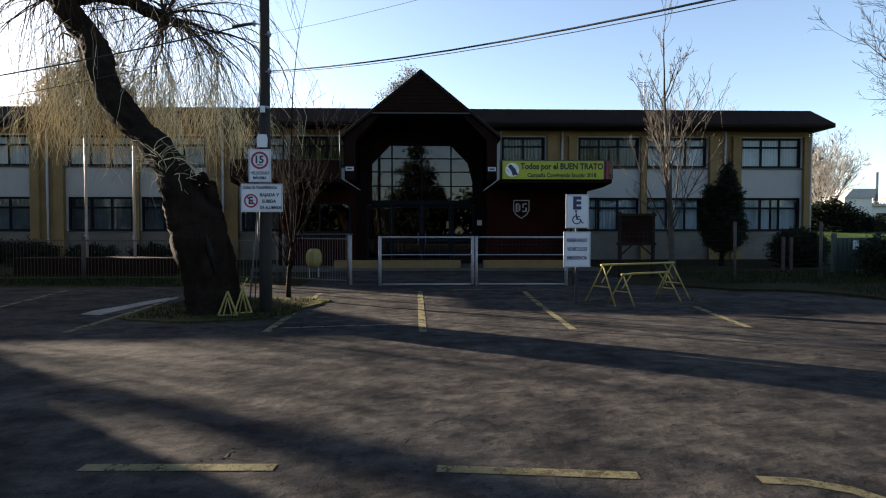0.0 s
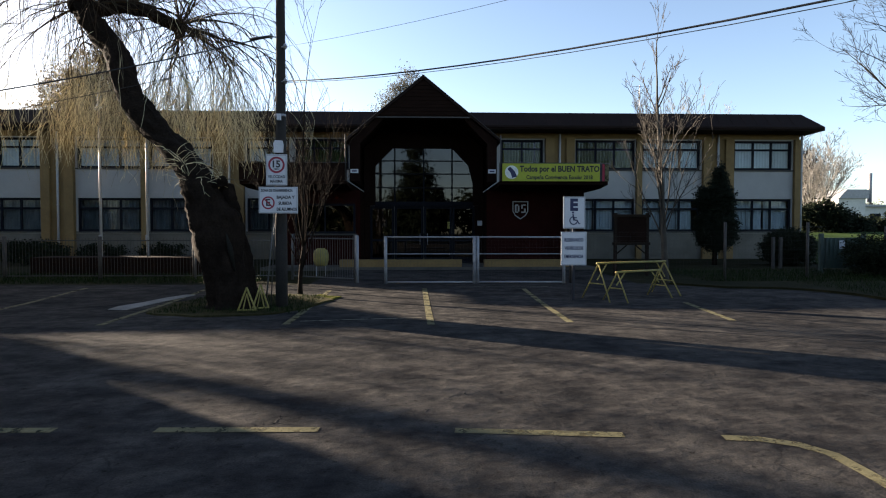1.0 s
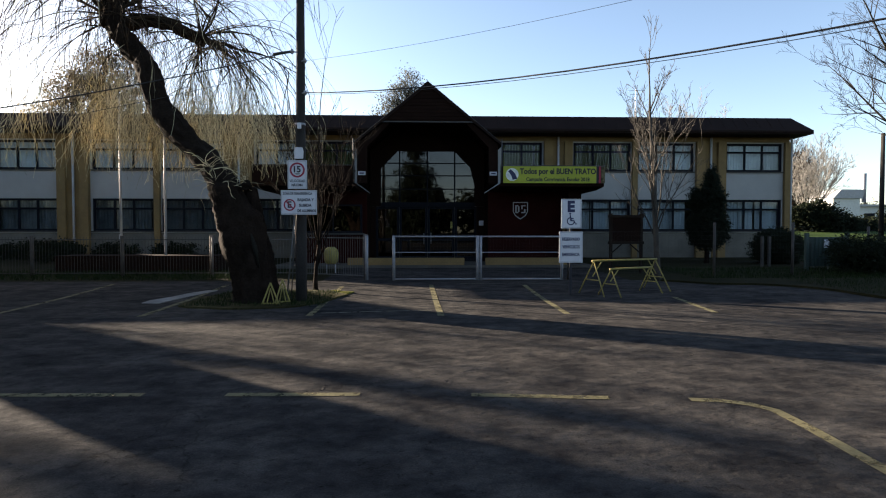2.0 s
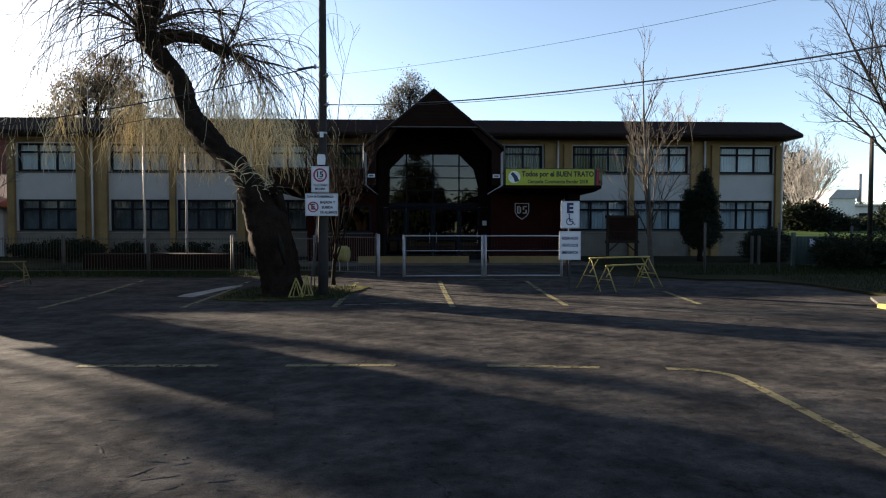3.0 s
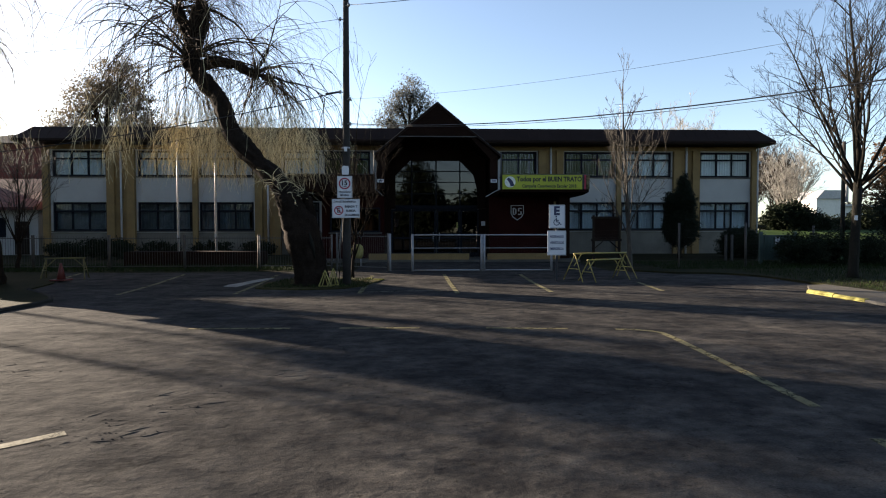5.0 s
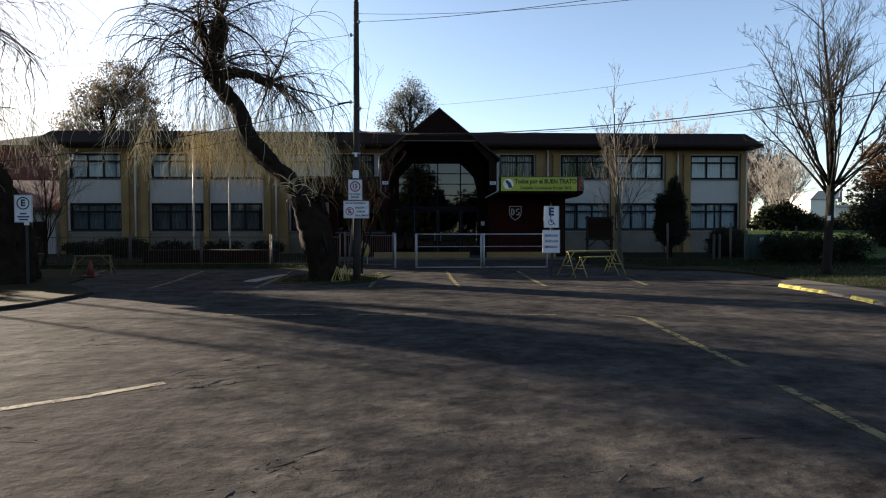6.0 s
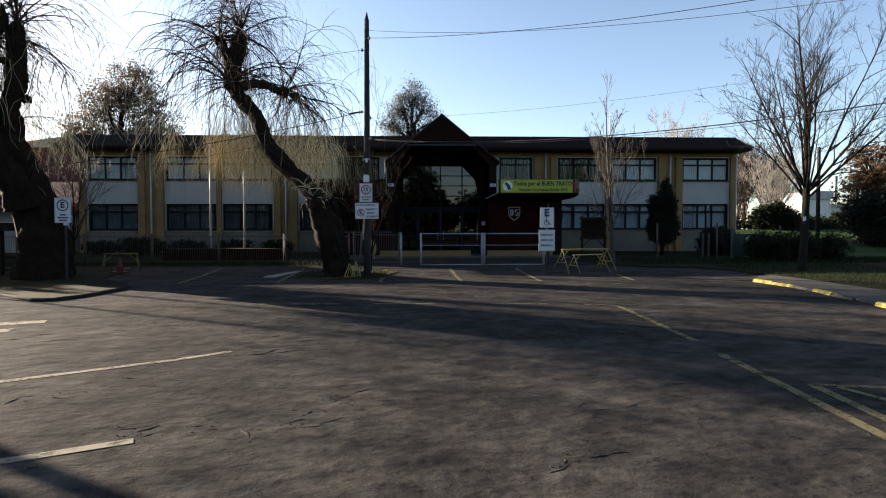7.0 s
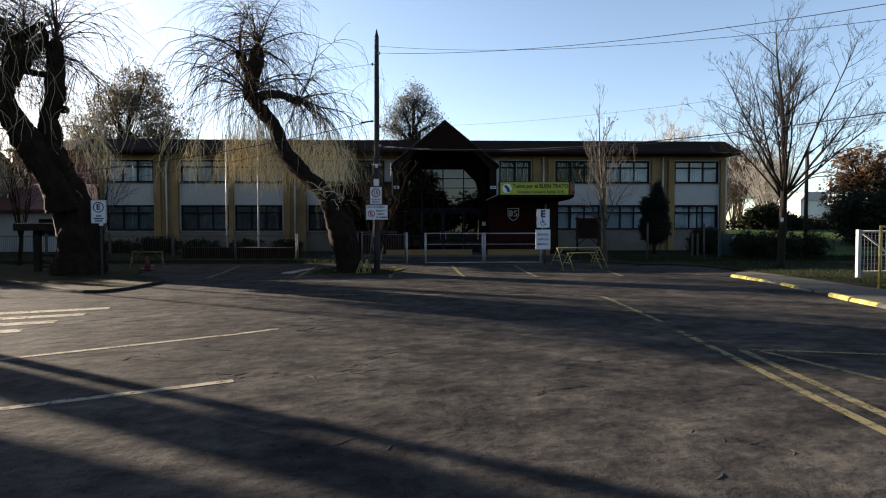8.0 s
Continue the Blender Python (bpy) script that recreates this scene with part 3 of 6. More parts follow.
def window(x0, x1, z0, z1, seed, cloth, cols=3, parent=school, y=WY):
    """A framed window: frame with mullions and transom, panes, sill and curtains behind."""
    bm = bmesh.new()
    f, t = 0.105, 0.095
    ya, yb = y + 0.06, y + 0.14
    loops = [[bm.verts.new((px, py, pz)) for px, pz in ((x0 + e, z0 + e), (x1 - e, z0 + e), (x1 - e, z1 - e), (x0 + e, z1 - e))] for py in (ya, yb) for e in (0, f)]
    for k in range(4):
        j = (k + 1) % 4
        for p, q in ((0, 1), (1, 3), (3, 2), (2, 0)):
            bm.faces.new((loops[p][k], loops[p][j], loops[q][j], loops[q][k]))
    bmesh.ops.recalc_face_normals(bm, faces=bm.faces)
    zt = z1 - (z1 - z0) * 0.31
    w = (x1 - x0 - 2 * f) / cols
    win = part("window", bm, M_FRAME, parent, "dark-framed school window with curtains")
    for i in range(1, cols):
        xm = x0 + f + w * i
        part("mullion", bx(xm - t / 2, xm + t / 2, ya + 0.004, yb - 0.004, z0 + f, z1 - f), M_FRAME, win)
    part("transom", bx(x0 + f, x1 - f, ya + 0.008, yb - 0.008, zt - t / 2, zt + t / 2), M_FRAME, win)
    for i in range(cols):
        a, b = x0 + f + w * i + t / 2, x0 + f + w * (i + 1) - t / 2
        for c, d in ((z0 + f, zt - t / 2), (zt + t / 2, z1 - f)):
            pane = part("pane", bx(a, b, y + 0.095, y + 0.101, c, d), M_GLASS, win)
            pane.visible_shadow = False
    part("sill", bx(x0 - 0.06, x1 + 0.06, y - 0.07, y + 0.06, z0 - 0.06, z0 - 0.001, bevel=0.01), M_CONC, win, "pale sill")
    rg = random.Random(seed)
    e0 = x0 + 0.03
    while e0 < x1 - 0.3:
        e1 = min(x1 - 0.03, e0 + rg.uniform(0.7, 1.25))
        part("curtain", curtain_mesh(e0, e1, y + 0.3 + rg.uniform(-0.03, 0.03), z0 - 0.05, z1 + 0.02, seed + int(e0 * 10)), cloth, win)
        e0 = e1 + rg.choice((-0.05, 0.0, 0.0, 0.06))


for i, (a, b) in enumerate(COLS_L + COLS_R):
    two = b - a < 2.5
    window(a, b, *LO, 10 + i, M_CURTD if i < 5 else M_CURTW, 2 if two else 3)
    window(a, b, *UP, 40 + i, M_CURTG if i in (4, 5, 6) else M_CURTW, 2 if two else 3)

# roof: broad eaves with a sloping fascia and a low hipped sheet roof
roof = bmesh.new()
ex0, ex1, ey0, ey1 = -23.0, 19.25, 26.27, 39.2
lv = [(0.0, 6.5), (0.0, 6.68), (0.72, 7.42), (6.4, 7.75)]
rows_v = []
for inset, z in lv:
    rows_v.append([roof.verts.new((x, y, z)) for x, y in ((ex0 + inset, ey0 + inset), (ex1 - inset, ey0 + inset), (ex1 - inset, ey1 - inset), (ex0 + inset, ey1 - inset))])
roof.faces.new(rows_v[0][::-1])
for a, b in zip(rows_v, rows_v[1:]):
    for i in range(4):
        roof.faces.new((a[i], a[(i + 1) % 4], b[(i + 1) % 4], b[i]))
roof.faces.new(rows_v[-1])
bmesh.ops.recalc_face_normals(roof, faces=roof.faces)
roof_ob = part("roof", roof, M_ROOF, school, "dark brown hipped sheet roof with deep eaves")
for i in range(70):
    x = ex0 + 1.2 + i * 0.6
    if x < ex1 - 1.2:
        bm = rod(bmesh.new(), (x, ey0 + 0.06, 6.73), (x, ey0 + 0.72, 7.425), 0.014, 5)
        part("seam", bm, M_ROOF, roof_ob)
part("gutter", bx(ex0 + 0.1, ex1 - 0.1, ey0 - 0.07, ey0 - 0.003, 6.56, 6.66, bevel=0.02), M_ROOF, roof_ob)
part("aerial", rod(rod(rod(bmesh.new(), (11.6, 30, 7.5), (11.6, 30, 9.6), 0.02, 6), (11.2, 30, 9.5), (12.1, 30, 9.55), 0.012, 5), (11.3, 30, 9.3), (11.9, 30, 9.32), 0.01, 5), M_SIGNBACK, roof_ob, "thin television aerial")
part("wall_lamp", rod(rod(bmesh.new(), (18.75, 28, 5.6), (19.1, 27.8, 5.75), 0.025, 6), (19.05, 27.8, 5.76), (19.25, 27.72, 5.6), 0.09, 10, 0.06), M_SIGNBACK, school, "small wall lamp on a bracket")

# ---- gabled entrance porch ----
PY = 21.5
porch = root("entrance_porch", (-0.11, PY, 0.27), "tall brown gabled entrance porch with glazed doors", "porch")
CX = -0.11
outer = [(-2.95, 3.55), (-2.95, 5.12), (CX, 7.42), (2.73, 5.12), (2.73, 3.55)]
inner = [(2.36, 3.55), (2.36, 5.0), (1.43, 5.97), (-1.62, 5.97), (-2.56, 5.0), (-2.56, 3.55)]
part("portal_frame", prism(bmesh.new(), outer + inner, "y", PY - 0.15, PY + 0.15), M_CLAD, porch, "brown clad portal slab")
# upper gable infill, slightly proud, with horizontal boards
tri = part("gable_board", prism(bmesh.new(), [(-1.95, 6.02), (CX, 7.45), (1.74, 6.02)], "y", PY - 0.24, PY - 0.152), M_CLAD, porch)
for i in range(9):
    z = 6.08 + i * 0.14
    h = (7.4 - z) / 1.4 * 1.8
    if h > 0.15:
        part("board", bx(CX - h, CX + h, PY - 0.262, PY - 0.242, z, z + 0.125), M_CLAD, tri)
part("gable_trim", bx(-2.05, 1.83, PY - 0.27, PY - 0.155, 5.97, 6.02), M_TRIM, porch, "thin pale trim")
for sgn in (-1, 1):
    bm = bmesh.new()
    e = CX + sgn * 2.98
    prism(bm, [(CX, 7.6), (e, 5.16), (e, 5.05), (CX, 7.46)], "y", PY - 0.3, 30.0)
    side = part("roof_slope", bm, M_ROOF, porch, "dark sheet roof slope")
    bm = rod(bmesh.new(), (CX, PY - 0.31, 7.59), (e, PY - 0.31, 5.15), 0.012, 6)
    part("rake_trim", bm, M_TRIM, side, "thin pale edge trim")
    x = CX + sgn * 2.68
    part("cheek_wall", bx(min(x, x + sgn * 0.16), max(x, x + sgn * 0.16), PY + 0.16, WY - 0.06, 3.55, 5.2), M_CLAD, porch)
    part("plate", bx(CX + sgn * 2.65 - 0.15, CX + sgn * 2.65 + 0.15, PY - 0.175, PY - 0.155, 3.87, 4.02), M_SIGN, porch, "small white plate with blue bars")
    part("plate_bar", bx(CX + sgn * 2.65 - 0.09, CX + sgn * 2.65 + 0.09, PY - 0.18, PY - 0.1765, 3.92, 3.97), M_NAVY, porch)
# glazed screen at the back of the porch
GY = 24.0
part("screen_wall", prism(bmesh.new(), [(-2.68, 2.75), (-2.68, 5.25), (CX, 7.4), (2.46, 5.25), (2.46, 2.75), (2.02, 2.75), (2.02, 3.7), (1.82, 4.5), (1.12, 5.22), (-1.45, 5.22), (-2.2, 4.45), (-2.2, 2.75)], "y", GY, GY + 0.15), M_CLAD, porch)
part("transom_beam", bx(-2.2, 2.02, GY - 0.08, GY + 0.15, 2.72, 2.92), M_FRAME, porch)
gl = bmesh.new()
prism(gl, [(-2.2, 2.92), (2.02, 2.92), (2.02, 3.7), (1.82, 4.5), (1.12, 5.22), (-1.45, 5.22), (-2.2, 4.45)], "y", GY + 0.07, GY + 0.076)
upper = part("fanlight", gl, M_GLASSD, porch, "large octagonal window of dark reflecting glass")
upper.visible_shadow = False
for x, z1 in ((-1.36, 5.22), (CX, 5.22), (1.12, 5.22)):
    part("mullion", bx(x - 0.03, x + 0.03, GY + 0.02, GY + 0.068, 2.92, z1), M_FRAME, upper)
for z, a, b in ((4.68, -1.95, 1.6), (4.12, -2.2, 1.9), (3.52, -2.2, 2.02)):
    part("glazing_bar", bx(a, b, GY + 0.03, GY + 0.064, z - 0.022, z + 0.022), M_FRAME, upper)
for i, (a, b) in enumerate(((-2.42, -1.4), (-1.36, -0.13), (-0.09, 1.1), (1.14, 2.1))):
    bm = bmesh.new()
    box(bm, a, a + 0.09, GY, GY + 0.08, 0.27, 2.72)
    box(bm, b - 0.09, b, GY, GY + 0.08, 0.27, 2.72)
    box(bm, a + 0.09, b - 0.09, GY, GY + 0.08, 2.62, 2.72)
    box(bm, a + 0.09, b - 0.09, GY, GY + 0.08, 0.27, 0.5)
    box(bm, a + 0.09, b - 0.09, GY, GY + 0.08, 1.2, 1.3)
    dr = part("door" if i in (1, 2) else "side_light", bm, M_FRAME, porch, "dark framed glazed door" if i in (1, 2) else "dark framed side light")
    for z0, z1 in ((0.5, 1.2), (1.3, 2.62)):
        p = part("pane", bx(a + 0.09, b - 0.09, GY + 0.04, GY + 0.046, z0, z1), M_GLASSD, dr)
        p.visible_shadow = False
    if i in (1, 2):
        xh = b - 0.14 if i == 1 else a + 0.14
        part("handle", rod(bmesh.new(), (xh, GY - 0.05, 1.05), (xh, GY - 0.05, 1.55), 0.016, 8), M_GALV, dr, "steel pull handle")
part("jamb", bx(-2.68, -2.43, GY, GY + 0.15, 0.2, 2.74), M_CLAD, porch)
part("jamb", bx(2.11, 2.46, GY, GY + 0.15, 0.2, 2.74), M_CLAD, porch)
part("lobby_floor", bx(-2.68, 2.46, GY + 0.15, 30, 0.15, 0.27), M_CONC, porch)
part("notice", bx(0.92, 1.02, GY - 0.012, GY - 0.002, 1.75, 2.05), M_KERBY, porch, "small yellow notice")
part("call_box", bx(2.22, 2.42, GY - 0.06, GY - 0.002, 1.88, 2.1, bevel=0.015), M_SIGN, porch, "white call box")

# ground-floor wings of the porch with flat canopies and parapets
def wing(name, x0, x1, sgn, label):
    w = root(name, ((x0 + x1) / 2, 22.6, 0.27), label, "porch wing")
    a, b = min(x0, x1), max(x0, x1)
    far = 6.84 if sgn > 0 else -6.9
    near = 2.74 if sgn > 0 else -2.96
    c0, c1 = min(near, far), max(near, far)
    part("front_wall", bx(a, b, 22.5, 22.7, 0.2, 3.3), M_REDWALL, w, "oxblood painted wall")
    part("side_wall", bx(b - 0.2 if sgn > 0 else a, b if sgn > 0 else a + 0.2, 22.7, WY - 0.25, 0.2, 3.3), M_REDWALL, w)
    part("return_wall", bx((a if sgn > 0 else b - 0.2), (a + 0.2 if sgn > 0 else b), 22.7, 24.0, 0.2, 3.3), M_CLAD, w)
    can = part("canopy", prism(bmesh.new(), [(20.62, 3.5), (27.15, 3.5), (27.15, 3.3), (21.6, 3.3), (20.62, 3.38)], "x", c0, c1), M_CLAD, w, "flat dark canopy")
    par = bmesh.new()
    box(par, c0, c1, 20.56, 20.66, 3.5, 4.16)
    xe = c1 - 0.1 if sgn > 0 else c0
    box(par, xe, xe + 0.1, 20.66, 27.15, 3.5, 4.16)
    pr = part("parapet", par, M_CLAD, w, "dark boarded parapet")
    part("capping", bx(c0, c1, 20.54, 20.68, 4.163, 4.195), M_TRIM, pr, "thin pale metal capping")
    xc = near + sgn * 0.03
    part("corner_pipe", rod(bmesh.new(), (xc, 20.52, 3.5), (xc, 20.52, 5.2), 0.022, 8), M_TRIM, w, "thin pale pipe")
    return w


wing_e = wing("porch_wing_east", 2.46, 5.65, 1, "single-storey oxblood wing with a banner on its parapet")
part("column", bx(5.75, 6.3, 21.9, 22.4, 0.2, 3.3, bevel=0.02), M_CLAD, wing_e)
wing_w = wing("porch_wing_west", -2.68, -5.7, -1, "single-storey oxblood wing with a dark window")
bm = bmesh.new()
for a, b, c, d in ((-5.3, -5.22, 1.55, 2.75), (-2.95, -2.87, 1.55, 2.75), (-4.12, -4.06, 1.63, 2.67)):
    box(bm, a, b, 22.44, 22.49, c, d)
box(bm, -5.22, -2.95, 22.44, 22.49, 1.55, 1.63)
box(bm, -5.22, -2.95, 22.44, 22.49, 2.67, 2.75)
ww = part("window", bm, M_FRAME, wing_w, "dark framed window")
part("pane", bx(-5.22, -2.95, 22.465, 22.471, 1.63, 2.67), M_GLASSD, ww)
part("sill", bx(-5.36, -2.8, 22.36, 22.498, 1.47, 1.54, bevel=0.01), M_TRIM, ww, "pale sill")
# shield crest on the oxblood wall, as plain shapes
cr = [(3.52, 2.86), (4.16, 2.86), (4.16, 2.45), (4.06, 2.27), (3.84, 2.12), (3.62, 2.27), (3.52, 2.45)]
crb = bmesh.new()
k = 0.9
lo = [crb.verts.new((x, 22.48, z)) for x, z in cr]
li = [crb.verts.new((3.84 + (x - 3.84) * k, 22.48, 2.52 + (z - 2.52) * k)) for x, z in cr]
for i in range(len(cr)):
    j = (i + 1) % len(cr)
    crb.faces.new((lo[i], lo[j], li[j], li[i]))
ex = bmesh.ops.extrude_face_region(crb, geom=crb.faces[:])
bmesh.ops.translate(crb, vec=(0, -0.03, 0), verts=[v for v in ex["geom"] if isinstance(v, bmesh.types.BMVert)])
crest = root("wall_crest", (3.84, 22.49, 2.1), "pale shield-shaped crest fixed to the oxblood wall", "crest")
part("shield_rim", crb, M_SIGNBACK, crest)
for a, b, c, d in ((3.62, 3.68, 2.4, 2.72), (3.74, 3.8, 2.44, 2.68), (3.88, 3.94, 2.56, 2.72), (4.0, 4.06, 2.4, 2.56), (3.68, 3.75, 2.68, 2.73), (3.68, 3.75, 2.39, 2.44), (3.94, 4.06, 2.68, 2.73), (3.88, 4.0, 2.39, 2.44)):
    part("emblem_bar", bx(a, b, 22.46, 22.49, c, d), M_SIGNBACK, crest)

# banner on the parapet
ban = root("banner", (4.7, 20.53, 3.5), "lime green vinyl banner with dark lettering on the parapet", "banner")
part("sheet", bx(2.83, 6.5, 20.522, 20.538, 3.5, 4.155), M_BANNER, ban)
part("end_strip", bx(6.5, 6.58, 20.52, 20.538, 3.5, 4.155), M_INK, ban, "dark stripe")
part("end_strip", bx(6.6, 6.68, 20.52, 20.538, 3.5, 4.155), M_RED, ban, "maroon stripe")
part("end_strip", bx(6.7, 6.84, 20.52, 20.538, 3.5, 4.155), M_LINEY, ban, "dull yellow end")
part("picture", prism(bmesh.new(), [(3.18 + 0.25 * math.cos(a * 0.35), 3.83 + 0.25 * math.sin(a * 0.35)) for a in range(18)], "y", 20.517, 20.5215), M_BANPHOTO, ban, "pale round picture with dark shapes")
part("picture_shape", prism(bmesh.new(), [(3.02, 3.95), (3.12, 4.04), (3.3, 3.86), (3.38, 3.66), (3.2, 3.62), (3.14, 3.8)], "y", 20.513, 20.5165), M_NAVY, ban)
part("lettering", text_mesh("Todos por el BUEN TRATO", 0.3, M_INK, (4.98, 20.519, 3.95), 0.011, 3.0), M_INK, ban, "dark lettering")
part("lettering", text_mesh("Campaña Convivencia Escolar 2018", 0.2, M_INK, (4.98, 20.519, 3.64), 0.006, 2.5), M_INK, ban, "small dark lettering")

# low yellow walls before the entrance
for a, b in ((-3.3, 1.35), (2.2, 5.6)):
    ob = setting("low_wall", bx(a, b, 20.95, 21.2, 0.2, 0.55, bevel=0.02), M_OCHRE, "low yellow painted wall before the entrance", "low wall")


# ---- fence and gates ----
FY = 16.05
G0 = gz(FY)


def gate_leaf(x0, x1, label):
    g = root("gate_leaf", ((x0 + x1) / 2, FY, G0), label, "gate", "gate leaves at the entrance")
    for x in (x0, x1):
        part("gate_post", rod(bmesh.new(), (x, FY, G0), (x, FY, 1.47), 0.048, 10), M_GALV, g)
    for z in (1.44, 0.12):
        part("rail", rod(bmesh.new(), (x0, FY, z), (x1, FY, z), 0.025, 8), M_GALV, g)
    part("rail", rod(bmesh.new(), (x0, FY, 0.95), (x1, FY, 0.95), 0.014, 6), M_GALV, g)
    lot = Lot()
    n = int((x1 - x0) / 0.1)
    for i in range(1, n):
        x = x0 + (x1 - x0) * i / n
        lot.tube([Vector((x, FY, 0.12)), Vector((x, FY, 1.44))], [0.0012] * 2, 3)
    for i in range(1, 13):
        z = 0.12 + 1.32 * i / 13
        lot.tube([Vector((x0, FY, z)), Vector((x1, FY, z))], [0.0012] * 2, 3)
    tagged(part("wire_mesh", lot.mesh("wire_mesh", M_DULLSTEEL, False), M_DULLSTEEL, g), kind="stuff")


gate_leaf(-1.2, 1.4, "galvanised steel gate leaf with wire mesh")
gate_leaf(1.5, 4.05, "galvanised steel gate leaf with wire mesh")


def picket_panel(x0, x1, y0, y1, step, label, top=1.45, steel=None, pr=0.008):
    """A fence panel with its own posts, rails and pickets."""
    steel = steel or M_GALV
    f = root("fence_panel", (x0, y0, gz(y0)), label, "fence", "fence panels")
    a, b = Vector((x0, y0, gz(y0))), Vector((x1, y1, gz(y1)))
    part("post", rod(bmesh.new(), a, a + Vector((0, 0, top + 0.05)), 0.035, 8), steel, f)
    part("post", rod(bmesh.new(), b, b + Vector((0, 0, top + 0.05)), 0.035, 8), steel, f)
    for z in (0.12, top - 0.08):
        part("rail", rod(bmesh.new(), a + Vector((0, 0, z)), b + Vector((0, 0, z)), 0.016, 6), steel, f)
    n = int((b - a).length / step)
    proto = to_mesh("picket", rod(bmesh.new(), (0, 0, 0.08), (0, 0, top), pr, 4), steel)
    for i in range(1, n):
        ob = part("picket", proto, steel, f)
        ob.matrix_basis = Matrix.Translation(a + (b - a) * (i / n))


picket_panel(-4.2, -2.13, 17.3, 16.35, 0.085, "grey picket fence panel beside the gate", 1.38, M_PICKET, 0.007)
gp = root("gate_post", (-2.06, 16.3, 0.09), "thick galvanised steel post at the open end of the fence", "gate post")
part("shaft", rod(bmesh.new(), (-2.06, 16.3, 0.05), (-2.06, 16.3, 1.47), 0.05, 10), M_GALV, gp)
part("top_cap", rod(bmesh.new(), (-2.06, 16.3, 1.47), (-2.06, 16.3, 1.5), 0.055, 10, 0.03), M_GALV, gp)
xs = [-4.42, -7.3, -10.2, -13.1, -16.0, -18.9, -21.8, -24.7]
for a, b in zip(xs, xs[1:]):
    picket_panel(b + 0.06, a, 17.4, 17.4, 0.1, "weathered picket fence panel on the verge", 1.3, M_PICKET if a > -5 else M_DULLSTEEL, 0.0055)


def mesh_fence(x0, y0, x1, y1, top, label, mat_=None):
    mat_ = mat_ or M_GALV
    f = root("mesh_fence", (x0, y0, gz(y0)), label, "fence", "mesh fence bays")
    a, b = Vector((x0, y0, gz(y0))), Vector((x1, y1, gz(y1)))
    part("post", rod(bmesh.new(), a, a + Vector((0, 0, top + 0.15)), 0.045, 8), M_DULLSTEEL, f)
    lot = Lot()
    n = int((b - a).length / 0.12)
    for i in range(1, n):
        p = a + (b - a) * (i / n)
        lot.tube([p + Vector((0, 0, 0.05)), p + Vector((0, 0, top))], [0.0011] * 2, 3)
    for i in range(12):
        z = Vector((0, 0, 0.05 + (top - 0.05) * i / 11))
        lot.tube([a + z, b + z], [0.0014] * 2, 3)
    tagged(part("wire_mesh", lot.mesh("wire_mesh", M_DULLSTEEL, False), M_DULLSTEEL, f), kind="stuff")


mesh_fence(4.3, 16.2, 9.4, 17.0, 1.5, "galvanised mesh fence bay with a tall post")
mesh_fence(9.4, 17.0, 12.4, 17.5, 1.65, "galvanised mesh fence bay with a tall post")
mesh_fence(12.4, 17.5, 14.2, 19.0, 1.65, "galvanised mesh fence bay with a tall post")
mesh_fence(16.6, 19.4, 24.0, 19.4, 1.5, "galvanised mesh fence bay by the field")
mesh_fence(24.0, 19.4, 40.0, 19.4, 1.5, "galvanised mesh fence bay by the field")

# green utility gate with a white notice
gg = root("green_gate", (14.9, 19.3, gz(19.3)), "faded green steel gate with a white notice", "gate")
for x in (14.15, 15.7):
    part("post", bx(x - 0.06, x + 0.06, 19.25, 19.37, 0.05, 1.55, bevel=0.01), M_GREENBOX, gg)
part("panel", bx(14.25, 15.6, 19.29, 19.33, 0.3, 1.4), M_GREENBOX, gg)
for i in range(9):
    x = 14.3 + i * 0.155
    part("rib", bx(x, x + 0.05, 19.262, 19.288, 0.32, 1.38), M_GREENBOX, gg)
part("notice", bx(14.78, 14.98, 19.245, 19.26, 1.0, 1.3), M_SIGN, gg, "small white notice")
pg = root("path_gate", (14.0, 22.5, 0.2), "pair of pale gate posts beside the bush", "gate post")
for x in (13.75, 14.05):
    part("post", bx(x - 0.05, x + 0.05, 21.4, 21.5, 0.1, 1.4, bevel=0.01), M_DULLSTEEL, pg)

# white field gate
wg = root("field_gate", (12.1, 7.4, 0.06), "white tubular steel gate with wire mesh at the field", "gate")
part("gate_post", bx(12.06, 12.17, 7.35, 7.46, 0.02, 1.56, bevel=0.012), M_WHITEMETAL, wg, "thick white post")
for z in (1.5, 0.25):
    part("rail", rod(bmesh.new(), (12.2, 7.42, z), (16.0, 7.9, z), 0.035, 8), M_WHITEMETAL, wg)
part("brace", rod(bmesh.new(), (12.2, 7.42, 1.48), (14.0, 7.64, 0.28), 0.03, 8), M_WHITEMETAL, wg)
part("end_post", rod(bmesh.new(), (16.0, 7.9, 0.05), (16.0, 7.9, 1.52), 0.045, 8), M_WHITEMETAL, wg)
lot = Lot()
for i in range(1, 30):
    p = Vector((12.2, 7.42, 0)).lerp(Vector((16.0, 7.9, 0)), i / 30)
    lot.tube([p + Vector((0, 0, 0.25)), p + Vector((0, 0, 1.5))], [0.003] * 2, 3)
for i in range(1, 10):
    z = Vector((0, 0, 0.25 + 1.25 * i / 10))
    lot.tube([Vector((12.2, 7.42, 0)) + z, Vector((16.0, 7.9, 0)) + z], [0.003] * 2, 3)
tagged(part("wire_mesh", lot.mesh("wire_mesh", M_GALV, False), M_GALV, wg), kind="stuff")
yb = root("yellow_barrier", (10.5, 4.3, 0.1), "yellow painted steel barrier frame on the pavement", "barrier")
